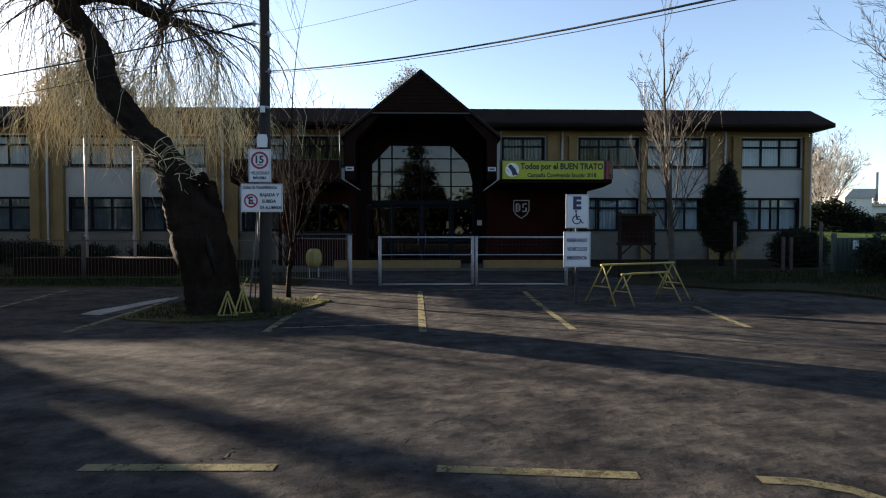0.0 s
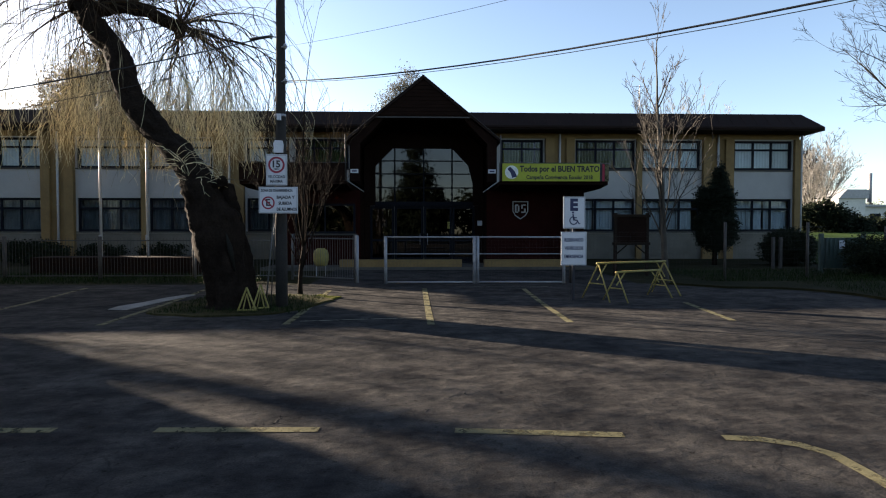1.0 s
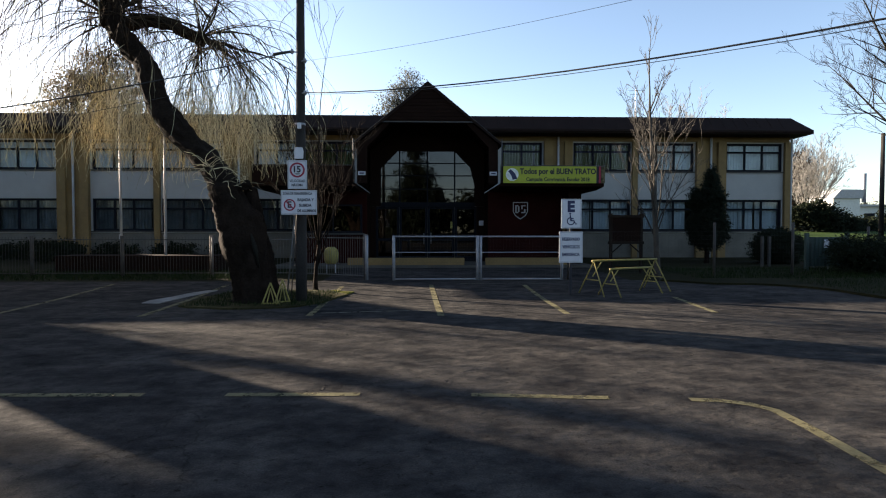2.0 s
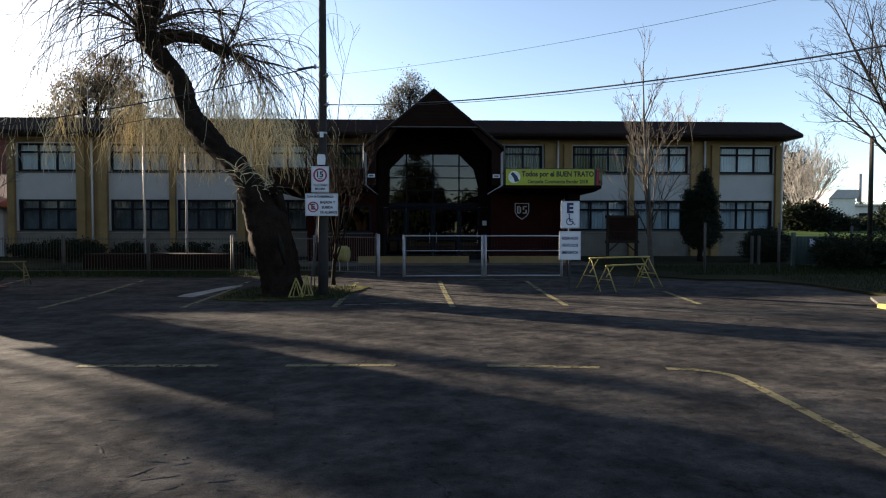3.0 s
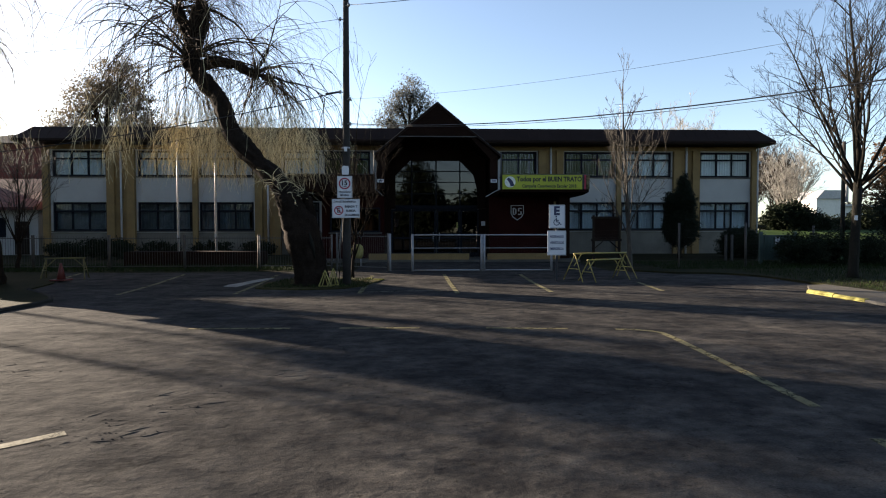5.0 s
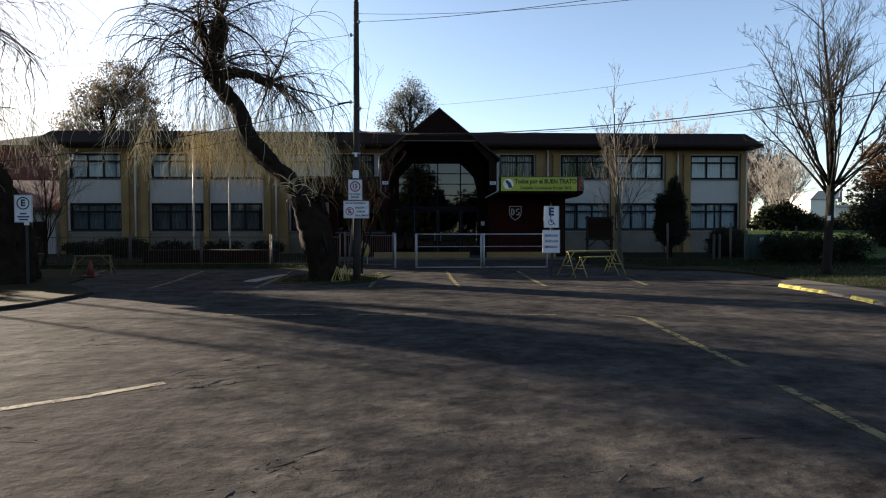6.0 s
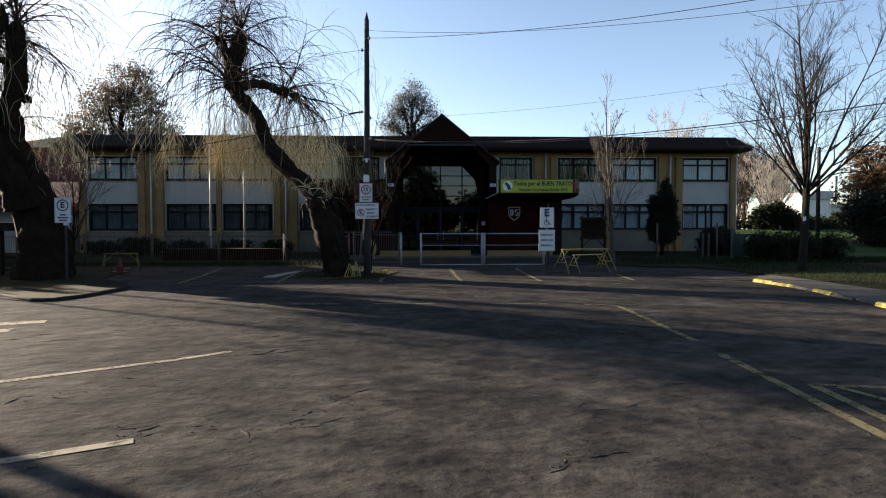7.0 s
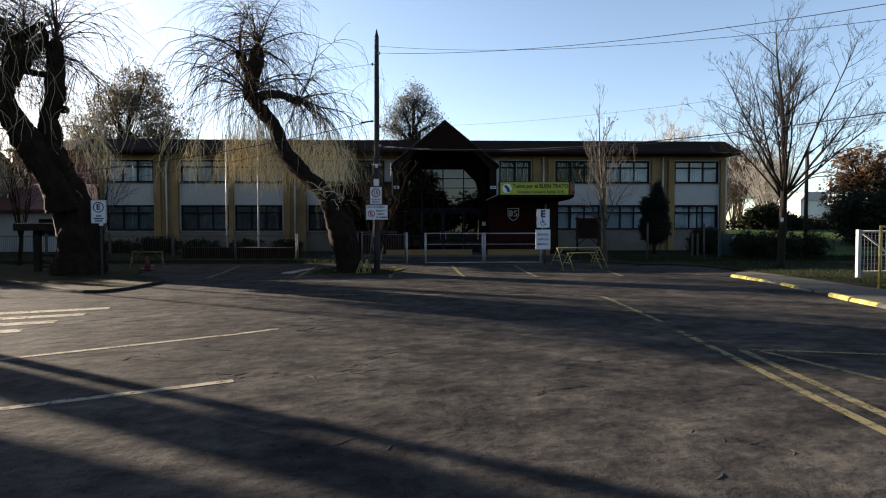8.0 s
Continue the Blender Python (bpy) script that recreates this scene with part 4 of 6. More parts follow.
for x in (10.2, 11.5):
    part("leg", rod(bmesh.new(), (x, 4.3, 0.06), (x + 0.05, 4.35, 1.66), 0.035, 8), M_YELLOW, yb)
for z in (0.14, 0.9, 1.62):
    part("rail", rod(bmesh.new(), (10.2, 4.31, z), (11.52, 4.34, z), 0.028, 8), M_YELLOW, yb)

# ---- utility pole, wires ----
PX, PYY = -3.02, 11.32
pole = root("utility_pole", (PX, PYY, 0.0), "dark weathered wooden utility pole with fittings and a pointed top", "utility pole")
lot = Lot()
lot.tube([Vector((PX + 0.03 * i / 8, PYY, -0.1 + 8.75 * i / 8)) for i in range(9)], [0.125 - 0.006 * i for i in range(9)], 14, rough=0.06)
part("shaft", lot.mesh("shaft", M_POLE), M_POLE, pole)
part("cap", rod(bmesh.new(), (PX + 0.03, PYY, 8.64), (PX + 0.03, PYY, 8.9), 0.07, 10, 0.01), M_POLE, pole, "pointed cap")
for z, dx in ((8.0, 0.12), (7.6, -0.12), (5.55, -0.14), (5.35, 0.14), (4.65, 0.14)):
    ins = part("bracket", rod(bmesh.new(), (PX, PYY - 0.05, z), (PX + dx, PYY - 0.12, z), 0.014, 6), M_GALV, pole)
    part("insulator", rod(rod(bmesh.new(), (PX + dx, PYY - 0.12, z - 0.05), (PX + dx, PYY - 0.12, z + 0.05), 0.03, 8), (PX + dx, PYY - 0.12, z - 0.015), (PX + dx, PYY - 0.12, z + 0.015), 0.045, 8), M_SIGNBACK, ins, "grey insulator")
part("meter_plate", prism(bmesh.new(), [(PX - 0.09, 3.2), (PX + 0.09, 3.2), (PX + 0.1, 3.36), (PX + 0.08, 3.44), (PX - 0.07, 3.45), (PX - 0.1, 3.38)], "y", PYY - 0.17, PYY - 0.13), M_SIGN, pole, "white enamel plate")
part("clamp", rod(bmesh.new(), (PX, PYY, 3.95), (PX, PYY, 4.0), 0.12, 12), M_GALV, pole, "steel band")
part("clamp_box", bx(PX - 0.03, PX + 0.05, PYY - 0.17, PYY - 0.11, 3.86, 3.98, bevel=0.008), M_SIGN, pole, "small white box")
part("conduit", rod(bmesh.new(), (PX - 0.32, PYY - 0.05, 0.0), (PX - 0.1, PYY - 0.13, 2.0), 0.017, 8), M_PICKET, pole, "leaning pale conduit")
part("conduit", rod(bmesh.new(), (PX - 0.25, PYY + 0.1, 0.0), (PX - 0.08, PYY - 0.1, 2.2), 0.012, 8), M_PICKET, pole, "leaning pale conduit")


def wire(a, b, sag, name, r=0.012, n=40, label="black overhead cable tied to the pole"):
    a, b = Vector(a), Vector(b)
    lot = Lot()
    P = [a.lerp(b, i / n) - Vector((0, 0, 4 * sag * (i / n) * (1 - i / n))) for i in range(n + 1)]
    lot.tube(P, [r] * (n + 1), 5)
    ob = new(name, lot.mesh(name, M_WIRE))
    tagged(ob, label, "cable", "overhead cables")


K = 0.95
def over(x):
    return PYY - K * (x - PX)


wire((PX + 0.14, PYY - 0.12, 4.65), (24, over(24), 8.5), 2.46, "overhead_cable", 0.012)
wire((PX + 0.14, PYY - 0.12, 4.62), (24, over(24), 8.38), 2.46, "overhead_cable", 0.005)
wire((PX + 0.14, PYY - 0.12, 5.35), (24, over(24), 7.7), 1.81, "overhead_cable", 0.003)
wire((PX + 0.12, PYY - 0.12, 8.0), (24, over(24), 7.35), 1.94, "overhead_cable", 0.008)
wire((PX + 0.12, PYY - 0.12, 8.25), (26, over(24), 7.6), 2.4, "overhead_cable", 0.006)
wire((PX - 0.14, PYY - 0.12, 5.55), (-40, 11.0, 5.6), 2.3, "overhead_cable", 0.014)
wire((PX - 0.14, PYY - 0.12, 5.2), (-40, 11.3, 5.2), 2.4, "overhead_cable", 0.006)
wire((PX - 0.12, PYY - 0.12, 7.6), (-40, 11.6, 8.0), 1.5, "overhead_cable", 0.006)
part("tie", rod(bmesh.new(), (PX - 0.14, PYY - 0.12, 5.55), (PX - 0.55, PYY - 0.14, 5.48), 0.03, 8), M_WIRE, pole, "dark cable clamp")


# ---- signs ----
def sign(name, x0, x1, z0, z1, y, label, post=None, group=""):
    s = root(name, ((x0 + x1) / 2, y, 0.0), label, "sign", group)
    bl = part("plate", bx(x0, x1, y, y + 0.012, z0, z1, bevel=0.004), M_SIGN, s, "white sheet metal plate")
    for a, b, c, d in ((x0 + 0.012, x1 - 0.012, z1 - 0.024, z1 - 0.012), (x0 + 0.012, x1 - 0.012, z0 + 0.012, z0 + 0.024), (x0 + 0.012, x0 + 0.024, z0 + 0.024, z1 - 0.024), (x1 - 0.024, x1 - 0.012, z0 + 0.024, z1 - 0.024)):
        part("border", bx(a, b, y - 0.003, y - 0.0005, c, d), M_SIGNBACK, bl)
    if post:
        part("post", bx(post[0] - 0.03, post[0] + 0.03, y + 0.015, y + 0.06, post[1], post[2], bevel=0.006), M_INK, s, "dark square post")
    return s


SY = 11.0
s15 = sign("speed_sign", -3.23, -2.81, 2.52, 3.14, SY, "white speed limit sign with a maroon ring on the pole")
part("ring", ring(bmesh.new(), (-3.02, 2.93), 0.125, 0.165, SY - 0.003), M_RED, s15, "maroon ring")
part("lettering", text_mesh("15", 0.19, M_INK, (-3.02, SY - 0.004, 2.94), 0.006), M_INK, s15)
part("lettering", text_mesh("KM/H", 0.045, M_INK, (-3.02, SY - 0.004, 2.845), 0.001), M_INK, s15)
part("lettering", text_mesh("VELOCIDAD", 0.08, M_INK, (-3.02, SY - 0.004, 2.69), 0.002, 0.34), M_INK, s15)
part("lettering", text_mesh("MÁXIMA", 0.08, M_INK, (-3.02, SY - 0.004, 2.6), 0.002, 0.25), M_INK, s15)
part("strap", bx(-3.06, -2.98, SY + 0.013, SY + 0.14, 2.6, 3.05), M_SIGNBACK, s15)
sz = sign("transfer_zone_sign", -3.38, -2.6, 1.96, 2.49, SY, "white no-parking sign for dropping off pupils on the pole")
part("ring", ring(bmesh.new(), (-3.19, 2.17), 0.1, 0.13, SY - 0.003), M_RED, sz, "maroon ring")
bm = bx(-0.1, 0.1, SY - 0.006, SY - 0.004, -0.013, 0.013)
bmesh.ops.transform(bm, matrix=Matrix.Translation((-3.19, 0, 2.17)) @ Matrix.Rotation(radians(45), 4, "Y"), verts=bm.verts)
part("slash", bm, M_RED, sz, "maroon slash")
part("lettering", text_mesh("E", 0.19, M_INK, (-3.19, SY - 0.0035, 2.17), 0.006), M_INK, sz)
part("lettering", text_mesh("ZONA DE TRANSFERENCIA", 0.075, M_INK, (-3.02, SY - 0.004, 2.415), 0.002, 0.64), M_INK, sz)
part("lettering", text_mesh("BAJADA Y", 0.085, M_INK, (-2.84, SY - 0.004, 2.28), 0.003, 0.36), M_INK, sz)
part("lettering", text_mesh("SUBIDA", 0.085, M_INK, (-2.85, SY - 0.004, 2.16), 0.003, 0.27), M_INK, sz)
part("lettering", text_mesh("DE ALUMNOS", 0.085, M_INK, (-2.82, SY - 0.004, 2.04), 0.003, 0.4), M_INK, sz)
part("strap", bx(-3.06, -2.98, SY + 0.013, SY + 0.14, 2.05, 2.4), M_SIGNBACK, sz)

EY = 12.45
se = sign("disabled_parking_sign", 3.14, 3.65, 1.67, 2.4, EY, "white reserved parking sign with a wheelchair symbol", (3.39, -0.05, 2.3))
part("lettering", text_mesh("E", 0.36, M_NAVY, (3.39, EY - 0.004, 2.2), 0.02), M_NAVY, se)
wc = bmesh.new()
ring(wc, (3.38, 1.85), 0.075, 0.1, EY - 0.003, 24, radians(100), radians(350))
part("wheel_symbol", wc, M_NAVY, se)
part("symbol_body", prism(bmesh.new(), [(3.35, 2.0), (3.38, 2.0), (3.39, 1.93), (3.46, 1.925), (3.46, 1.905), (3.4, 1.9), (3.405, 1.875), (3.47, 1.87), (3.51, 1.79), (3.54, 1.8), (3.53, 1.775), (3.5, 1.765), (3.455, 1.845), (3.37, 1.85)], "y", EY - 0.005, EY - 0.002), M_NAVY, se)
part("symbol_head", prism(bmesh.new(), [(3.365 + 0.025 * math.cos(a), 2.035 + 0.025 * math.sin(a)) for a in [i * 0.63 for i in range(10)]], "y", EY - 0.005, EY - 0.002), M_NAVY, se)
sr = sign("emergency_sign", 3.09, 3.68, 0.82, 1.59, EY - 0.02, "white sign reserving the bay for emergency vehicles")
for i, w in enumerate(("RESERVADO", "VEHÍCULOS", "EMERGENCIA")):
    part("lettering", text_mesh(w, 0.11, M_NAVY, (3.385, EY - 0.024, 1.4 - 0.19 * i), 0.003, 0.44), M_NAVY, sr)
part("strap", bx(3.36, 3.42, EY - 0.007, EY + 0.014, 0.9, 1.5), M_SIGNBACK, sr)

LY = 10.3
sl_ = sign("parking_sign", -12.72, -12.21, 1.83, 2.62, LY, "white parking sign with a black ringed letter on a post", (-12.4, 0.0, 2.3))
part("ring", ring(bmesh.new(), (-12.465, 2.38), 0.15, 0.185, LY - 0.003), M_INK, sl_, "black ring")
part("lettering", text_mesh("E", 0.26, M_INK, (-12.465, LY - 0.004, 2.38), 0.012), M_INK, sl_)
for z, w in ((2.08, 0.18), (1.99, 0.34), (1.91, 0.26)):
    part("text_bar", bx(-12.465 - w / 2, -12.465 + w / 2, LY - 0.004, LY - 0.001, z - 0.022, z + 0.022), M_NAVY, sl_)
part("strap", bx(-12.46, -12.34, LY + 0.012, LY + 0.055, 1.75, 1.83), M_SIGN, sl_)

# ---- yellow trestles ----
def trestle(name, a, b, h, splay, spread, label, M_YELLOW=M_YELLOW):
    """A sawhorse of steel tube from a to b (ground places under the beam's ends)."""
    a, b = Vector((*a, 0)), Vector((*b, 0))
    t = root(name, (a + b) / 2, label, "trestle", "yellow trestles")
    d = (b - a).normalized()
    nn = Vector((-d.y, d.x, 0))
    up = Vector((0, 0, 1))
    part("beam", rod(bmesh.new(), a - d * 0.06 + up * h, b + d * 0.06 + up * h, 0.024, 8), M_YELLOW, t)
    for end, s in ((a, -1), (b, 1)):
        for q in (-1, 1):
            foot = end + nn * q * spread + d * s * splay
            leg = part("leg", rod(bmesh.new(), end + up * (h - 0.01), foot, 0.018, 8), M_YELLOW, t)
        m0, m1 = (end + up * h).lerp(end + nn * spread + d * s * splay, 0.55), (end + up * h).lerp(end - nn * spread + d * s * splay, 0.55)
        part("tie", rod(bmesh.new(), m0, m1, 0.016, 6), M_YELLOW, t)
        part("brace", rod(bmesh.new(), (end + up * h).lerp(end + d * s * splay, 0.45), end - d * s * 0.28 + up * h, 0.016, 6), M_YELLOW, t)
    return t


trestle("trestle", (3.98, 12.5), (5.93, 13.45), 0.86, 0.08, 0.46, "tall yellow painted steel trestle on the asphalt")
trestle("trestle", (4.34, 12.25), (5.6, 13.0), 0.67, 0.06, 0.36, "lower yellow steel trestle standing inside a taller one")
trestle("trestle", (-13.0, 13.6), (-12.0, 13.9), 0.72, 0.1, 0.3, "yellow steel trestle on the verge, its paint darkened for shade", M_YELLOWDIM)


def a_frame(x, y, w, h, yaw, label):
    t = root("a_frame", (x, y, 0.03), label, "trestle end", "yellow A-frames by the pole")
    M = Matrix.Translation((x, y, 0.03)) @ Matrix.Rotation(radians(yaw), 4, "Z")
    for p, q, r in (((-w / 2, 0, 0), (0, 0, h), 0.02), ((w / 2, 0, 0), (0, 0, h), 0.02), ((-w / 2, 0, 0.02), (w / 2, 0, 0.02), 0.018), ((-w * 0.22, 0, 0.02), (0, 0, h * 0.75), 0.014), ((w * 0.22, 0, 0.02), (0, 0, h * 0.75), 0.014)):
        part("bar", rod(bmesh.new(), M @ Vector(p), M @ Vector(q), r, 6), M_YELLOW, t)


a_frame(-3.54, 10.7, 0.36, 0.46, 0, "small yellow steel A-frame by the pole")
a_frame(-3.36, 11.0, 0.34, 0.5, 38, "small yellow steel A-frame leaning by the pole")

# ---- courtyard things ----
for x in (-11.2, -9.62):
    fp = root("flagpole", (x, 19.3, 0.15), "slim white painted steel flagpole on the planter", "flagpole", "flagpoles")
    part("pole", rod(bmesh.new(), (x, 19.3, 0.1), (x, 19.3, 6.35), 0.05, 10, 0.035), M_WHITEMETAL, fp)
    part("finial", rod(bmesh.new(), (x, 19.3, 6.35), (x, 19.3, 6.45), 0.06, 8, 0.02), M_WHITEMETAL, fp)
    part("cleat", bx(x - 0.03, x + 0.03, 19.2, 19.25, 1.3, 1.5), M_SIGNBACK, fp)
setting("planter_wall", bx(-13.2, -7.6, 18.7, 19.9, 0.05, 0.75, bevel=0.03), M_CLAD, "low dark planter wall under the flagpoles", "planter")
nb = root("notice_board", (7.0, 18.6, 0.1), "dark wooden notice board on two legs by the fence", "notice board")
for x in (6.45, 7.55):
    part("leg", bx(x - 0.05, x + 0.05, 18.55, 18.65, 0.0, 2.25, bevel=0.01), M_DARKWOOD, nb)
part("panel", bx(6.5, 7.5, 18.57, 18.63, 1.2, 2.1), M_CLAD, nb)
for z in (1.15, 2.1):
    part("rail", bx(6.36, 7.64, 18.53, 18.67, z, z + 0.1, bevel=0.01), M_DARKWOOD, nb)
part("brace", rod(bmesh.new(), (6.5, 18.6, 0.85), (6.85, 18.6, 1.15), 0.025, 6), M_DARKWOOD, nb)
part("brace", rod(bmesh.new(), (7.5, 18.6, 0.85), (7.15, 18.6, 1.15), 0.025, 6), M_DARKWOOD, nb)
wb = root("waste_bin", (-3.55, 18.6, 0.13), "rounded yellow waste bin on two thin legs", "waste bin")
lot = Lot()
prof = [(0.0, 0.16), (0.06, 0.22), (0.2, 0.25), (0.4, 0.255), (0.52, 0.22), (0.6, 0.12)]
lot.tube([Vector((-3.55, 18.6, 0.45 + z)) for z, r in prof], [r for z, r in prof], 16)
part("bowl", lot.mesh("bowl", M_YELLOW), M_YELLOW, wb)
for x in (-3.7, -3.4):
    part("leg", rod(bmesh.new(), (x, 18.6, 0.1), (x, 18.6, 0.6), 0.02, 6), M_GALV, wb)
bt = root("post_table", (-15.6, 11.9, 0.09), "dark wooden post with a broad flat top beside a bench rail", "post table")
part("post", bx(-15.72, -15.48, 11.83, 11.97, 0.05, 1.6, bevel=0.015), M_DARKWOOD, bt)
part("top", bx(-16.2, -14.7, 11.5, 12.3, 1.58, 1.86, bevel=0.03), M_DARKWOOD, bt)
part("rail", bx(-15.48, -14.4, 11.85, 11.93, 0.62, 0.72), M_DARKWOOD, bt)
part("rail", bx(-15.48, -14.4, 11.85, 11.93, 0.2, 0.28), M_DARKWOOD, bt)
cone = root("traffic_cone", (-12.1, 12.9, 0.08), "faded orange traffic cone on the verge, darkened for shade", "traffic cone")
part("body", rod(bmesh.new(), (-12.1, 12.9, 0.1), (-12.1, 12.9, 0.6), 0.13, 14, 0.03), M_ORANGE, cone)
part("base", bx(-12.33, -11.87, 12.67, 13.13, 0.06, 0.105, bevel=0.01), M_ORANGE, cone)


# ---- trees ----
def bend(p, d, length, n, wob, grav, rg):
    """A wandering branch line from p."""
    pts, d = [p.copy()], d.normalized()
    for i in range(n):
        d = (d + Vector((rg.gauss(0, wob), rg.gauss(0, wob), rg.gauss(0, wob) + grav))).normalized()
        pts.append(pts[-1] + d * (length / n))
    return pts, d


def bare_tree(name, base, height, spread, trunk_r, fork, limbs, seed, label, bark, twig, levels=3, lean=(0, 0), upright=0.75, sides=(7, 4, 3), kids=(7, 6), low=0, thin=0.0035, zlow=0.78, climb=1.0, wob=0.07, lead_r=0.62, top_r=0.9, cone=0.0, limb_r=(0.28, 0.45)):
    """A leafless tree: tapered trunk, limbs, branches and fine twigs."""
    rg = random.Random(seed)
    t = root(name, base, label, "tree")
    b = Vector(base)
    wood, fine, stems = Lot(), Lot(), []
    top = b + Vector((lean[0], lean[1], fork))
    trunk = [b + Vector((0, 0, -0.1)), b + Vector((0, 0, 0.25)), b.lerp(top, 0.5) + Vector((rg.uniform(-0.04, 0.04), 0, 0)), top]
    wood.tube(trunk, [trunk_r * 1.5, trunk_r * 1.1, trunk_r * (0.55 + 0.5 * top_r), trunk_r * top_r], 10, rough=0.1)

    def grow(p, d, length, r, lev):
        n = 7 if lev == 0 else 5
        pts, end = bend(p, d, length, n, wob if lev == 0 else 0.05 + wob, 0.05 if lev else 0.06 * upright, rg)
        rad = [max(thin, r * (1 - 0.85 * i / n)) for i in range(n + 1)]
        if lev == 0:
            lim = Lot()
            lim.tube(pts, rad, sides[0])
            stems.append(lim)
        else:
            fine.tube(pts, rad, sides[min(lev, 2)])
        if lev >= levels - 1 + 0:
            return
        for i in range(kids[min(lev, len(kids) - 1)]):
            u = rg.uniform(0.25, 0.98)
            k = min(int(u * n), n - 1)
            q = pts[k].lerp(pts[k + 1], u * n - k)
            ax = (pts[k + 1] - pts[k]).normalized()
            side = ax.orthogonal().normalized()
            side.rotate(Matrix.Rotation(rg.uniform(0, 6.28), 3, ax))
            dd = ax * rg.uniform(0.7, 1.1) + side * rg.uniform(0.5, 0.9) + Vector((0, 0, 0.25 * upright))
            grow(q, dd, length * rg.uniform(0.28, 0.5) * (1.15 - 0.5 * u), rad[k] * 0.55, lev + 1)

    for i in range(limbs):
        a = 2 * math.pi * (i + rg.uniform(-0.25, 0.25)) / limbs
        out = rg.uniform(0.35, 1.0)
        z0 = fork * rg.uniform(zlow, 1.0)
        rise = (height - z0) * climb
        up_ = rg.uniform(0.75, 1.0)
        if low and i % low == 0:
            out, up_ = rg.uniform(0.95, 1.2), rg.uniform(0.35, 0.6)
        reach = spread * out * (1 - cone * z0 / height)
        d = Vector((math.cos(a) * reach, math.sin(a) * reach, rise * up_))
        grow(b.lerp(top, z0 / fork), d, d.length, trunk_r * rg.uniform(*limb_r), 0)
    lead = Vector((rg.uniform(-0.2, 0.2), 0, height - fork))
    grow(top, lead, lead.length, trunk_r * lead_r, 0)
    part("trunk", wood.mesh("trunk", bark), bark, t)
    for lim in stems:
        part("limb", lim.mesh("limb", bark), bark, t)
    tagged(part("crown", fine.mesh("crown", twig, False), twig, t), kind="stuff")
    return t


def willow(name, base, path, heads, seed, label, zmin, shoots, hang, reach=1.0, lush=2.0, veil=None):
    """A pollarded weeping willow: a thick twisted trunk, knobbly heads, long arching shoots and hanging twigs."""
    rg = random.Random(seed)
    t = root(name, base, label, "willow")
    tr = Lot()
    for line in path:
        P = [Vector(p[:3]) for p in line]
        R = [p[3] for p in line]
        fine, rad = [], []
        for i in range(len(P) - 1):
            p0, p1, p2, p3 = P[max(i - 1, 0)], P[i], P[i + 1], P[min(i + 2, len(P) - 1)]
            for k in range(8):
                u = k / 8
                fine.append(0.5 * ((2 * p1) + (p2 - p0) * u + (2 * p0 - 5 * p1 + 4 * p2 - p3) * u * u + (3 * p1 - p0 - 3 * p2 + p3) * u ** 3))
                rad.append((R[i] * (1 - u) + R[i + 1] * u) * (1 + rg.uniform(-0.05, 0.07)))
        tr.tube(fine + [P[-1]], rad + [R[-1]], 28, rough=0.38)
    wood, twigs = Lot(), Lot()

    marks = [Vector(p[:3]) for line in path for p in line if p[2] > 3.4]

    def before_trunk(q):
        return any(abs(q.x - m.x) < 0.6 and abs(q.z - m.z) < 0.7 and q.y < m.y + 0.3 for m in marks)

    def hanging(q, e):
        full = q.z - zmin - abs(rg.gauss(0, 0.6)) - rg.uniform(0, 0.5)
        if before_trunk(q) and rg.random() < 0.9:
            return
        # High twigs go into the dark shoots, coloured as if against bright sky.
        high = q.z > zmin + 3.0 and rg.random() < (0.95 if zmin < 3 else 0.88)
        if high:
            ln = rg.uniform(0.3, 1.0)
        else:
            ln = max(0.4, full * rg.uniform(0.6, 1.08))
        m = max(3, int(ln / 0.25))
        tw = [q]
        for s_ in range(m):
            e = (e + Vector((rg.gauss(0, 0.36), rg.gauss(0, 0.36), -0.42))).normalized()
            q = q + e * (ln / m)
            tw.append(q)
        (wood if high else twigs).tube(tw, [(0.0026 if high else 0.0046) - 0.0012 * s_ / m for s_ in range(m + 1)], 3)

    def shoot(p, d, length, r, lev):
        g, wob = ((0.04, 0.12), (0.13, 0.13))[lev]
        step, pts = 0.2, [p]
        while len(pts) * step < length and p.z > zmin + 1.0:
            d = (d + Vector((rg.gauss(0, wob), rg.gauss(0, wob), rg.gauss(0, wob * 0.6) - g - 0.004 * len(pts)))).normalized()
            p = p + d * step
            pts.append(p)
        n = len(pts)
        if n < 3:
            return
        wood.tube(pts, [max(0.0035, r * (1 - 0.85 * i / n)) for i in range(n)], 5 if lev == 0 else 3)
        if lev == 0:
            for j in range(rg.randint(8, 12)):
                i = min(n - 2, int(n * rg.uniform(0.12, 1.0)))
                ax = (pts[i + 1] - pts[i]).normalized()
                side = Vector((rg.gauss(0, 1), rg.gauss(0, 1), rg.gauss(0, 0.6))).normalized()
                shoot(pts[i], ax * 0.6 + side * rg.uniform(0.5, 1.0), rg.uniform(0.9, 3.4) * reach, r * 0.42, 1)
        else:
            for j in range(max(1, int(hang * rg.uniform(0.6, 1.4) * (0.55 if pts[0].z > zmin + 4.2 else lush)))):
                i = min(n - 2, int(n * rg.uniform(0.3, 1.0)))
                e = (pts[i + 1] - pts[i]).normalized() + Vector((rg.gauss(0, 0.5), rg.gauss(0, 0.5), rg.uniform(-0.3, 0.2)))
                hanging(pts[i], e.normalized())

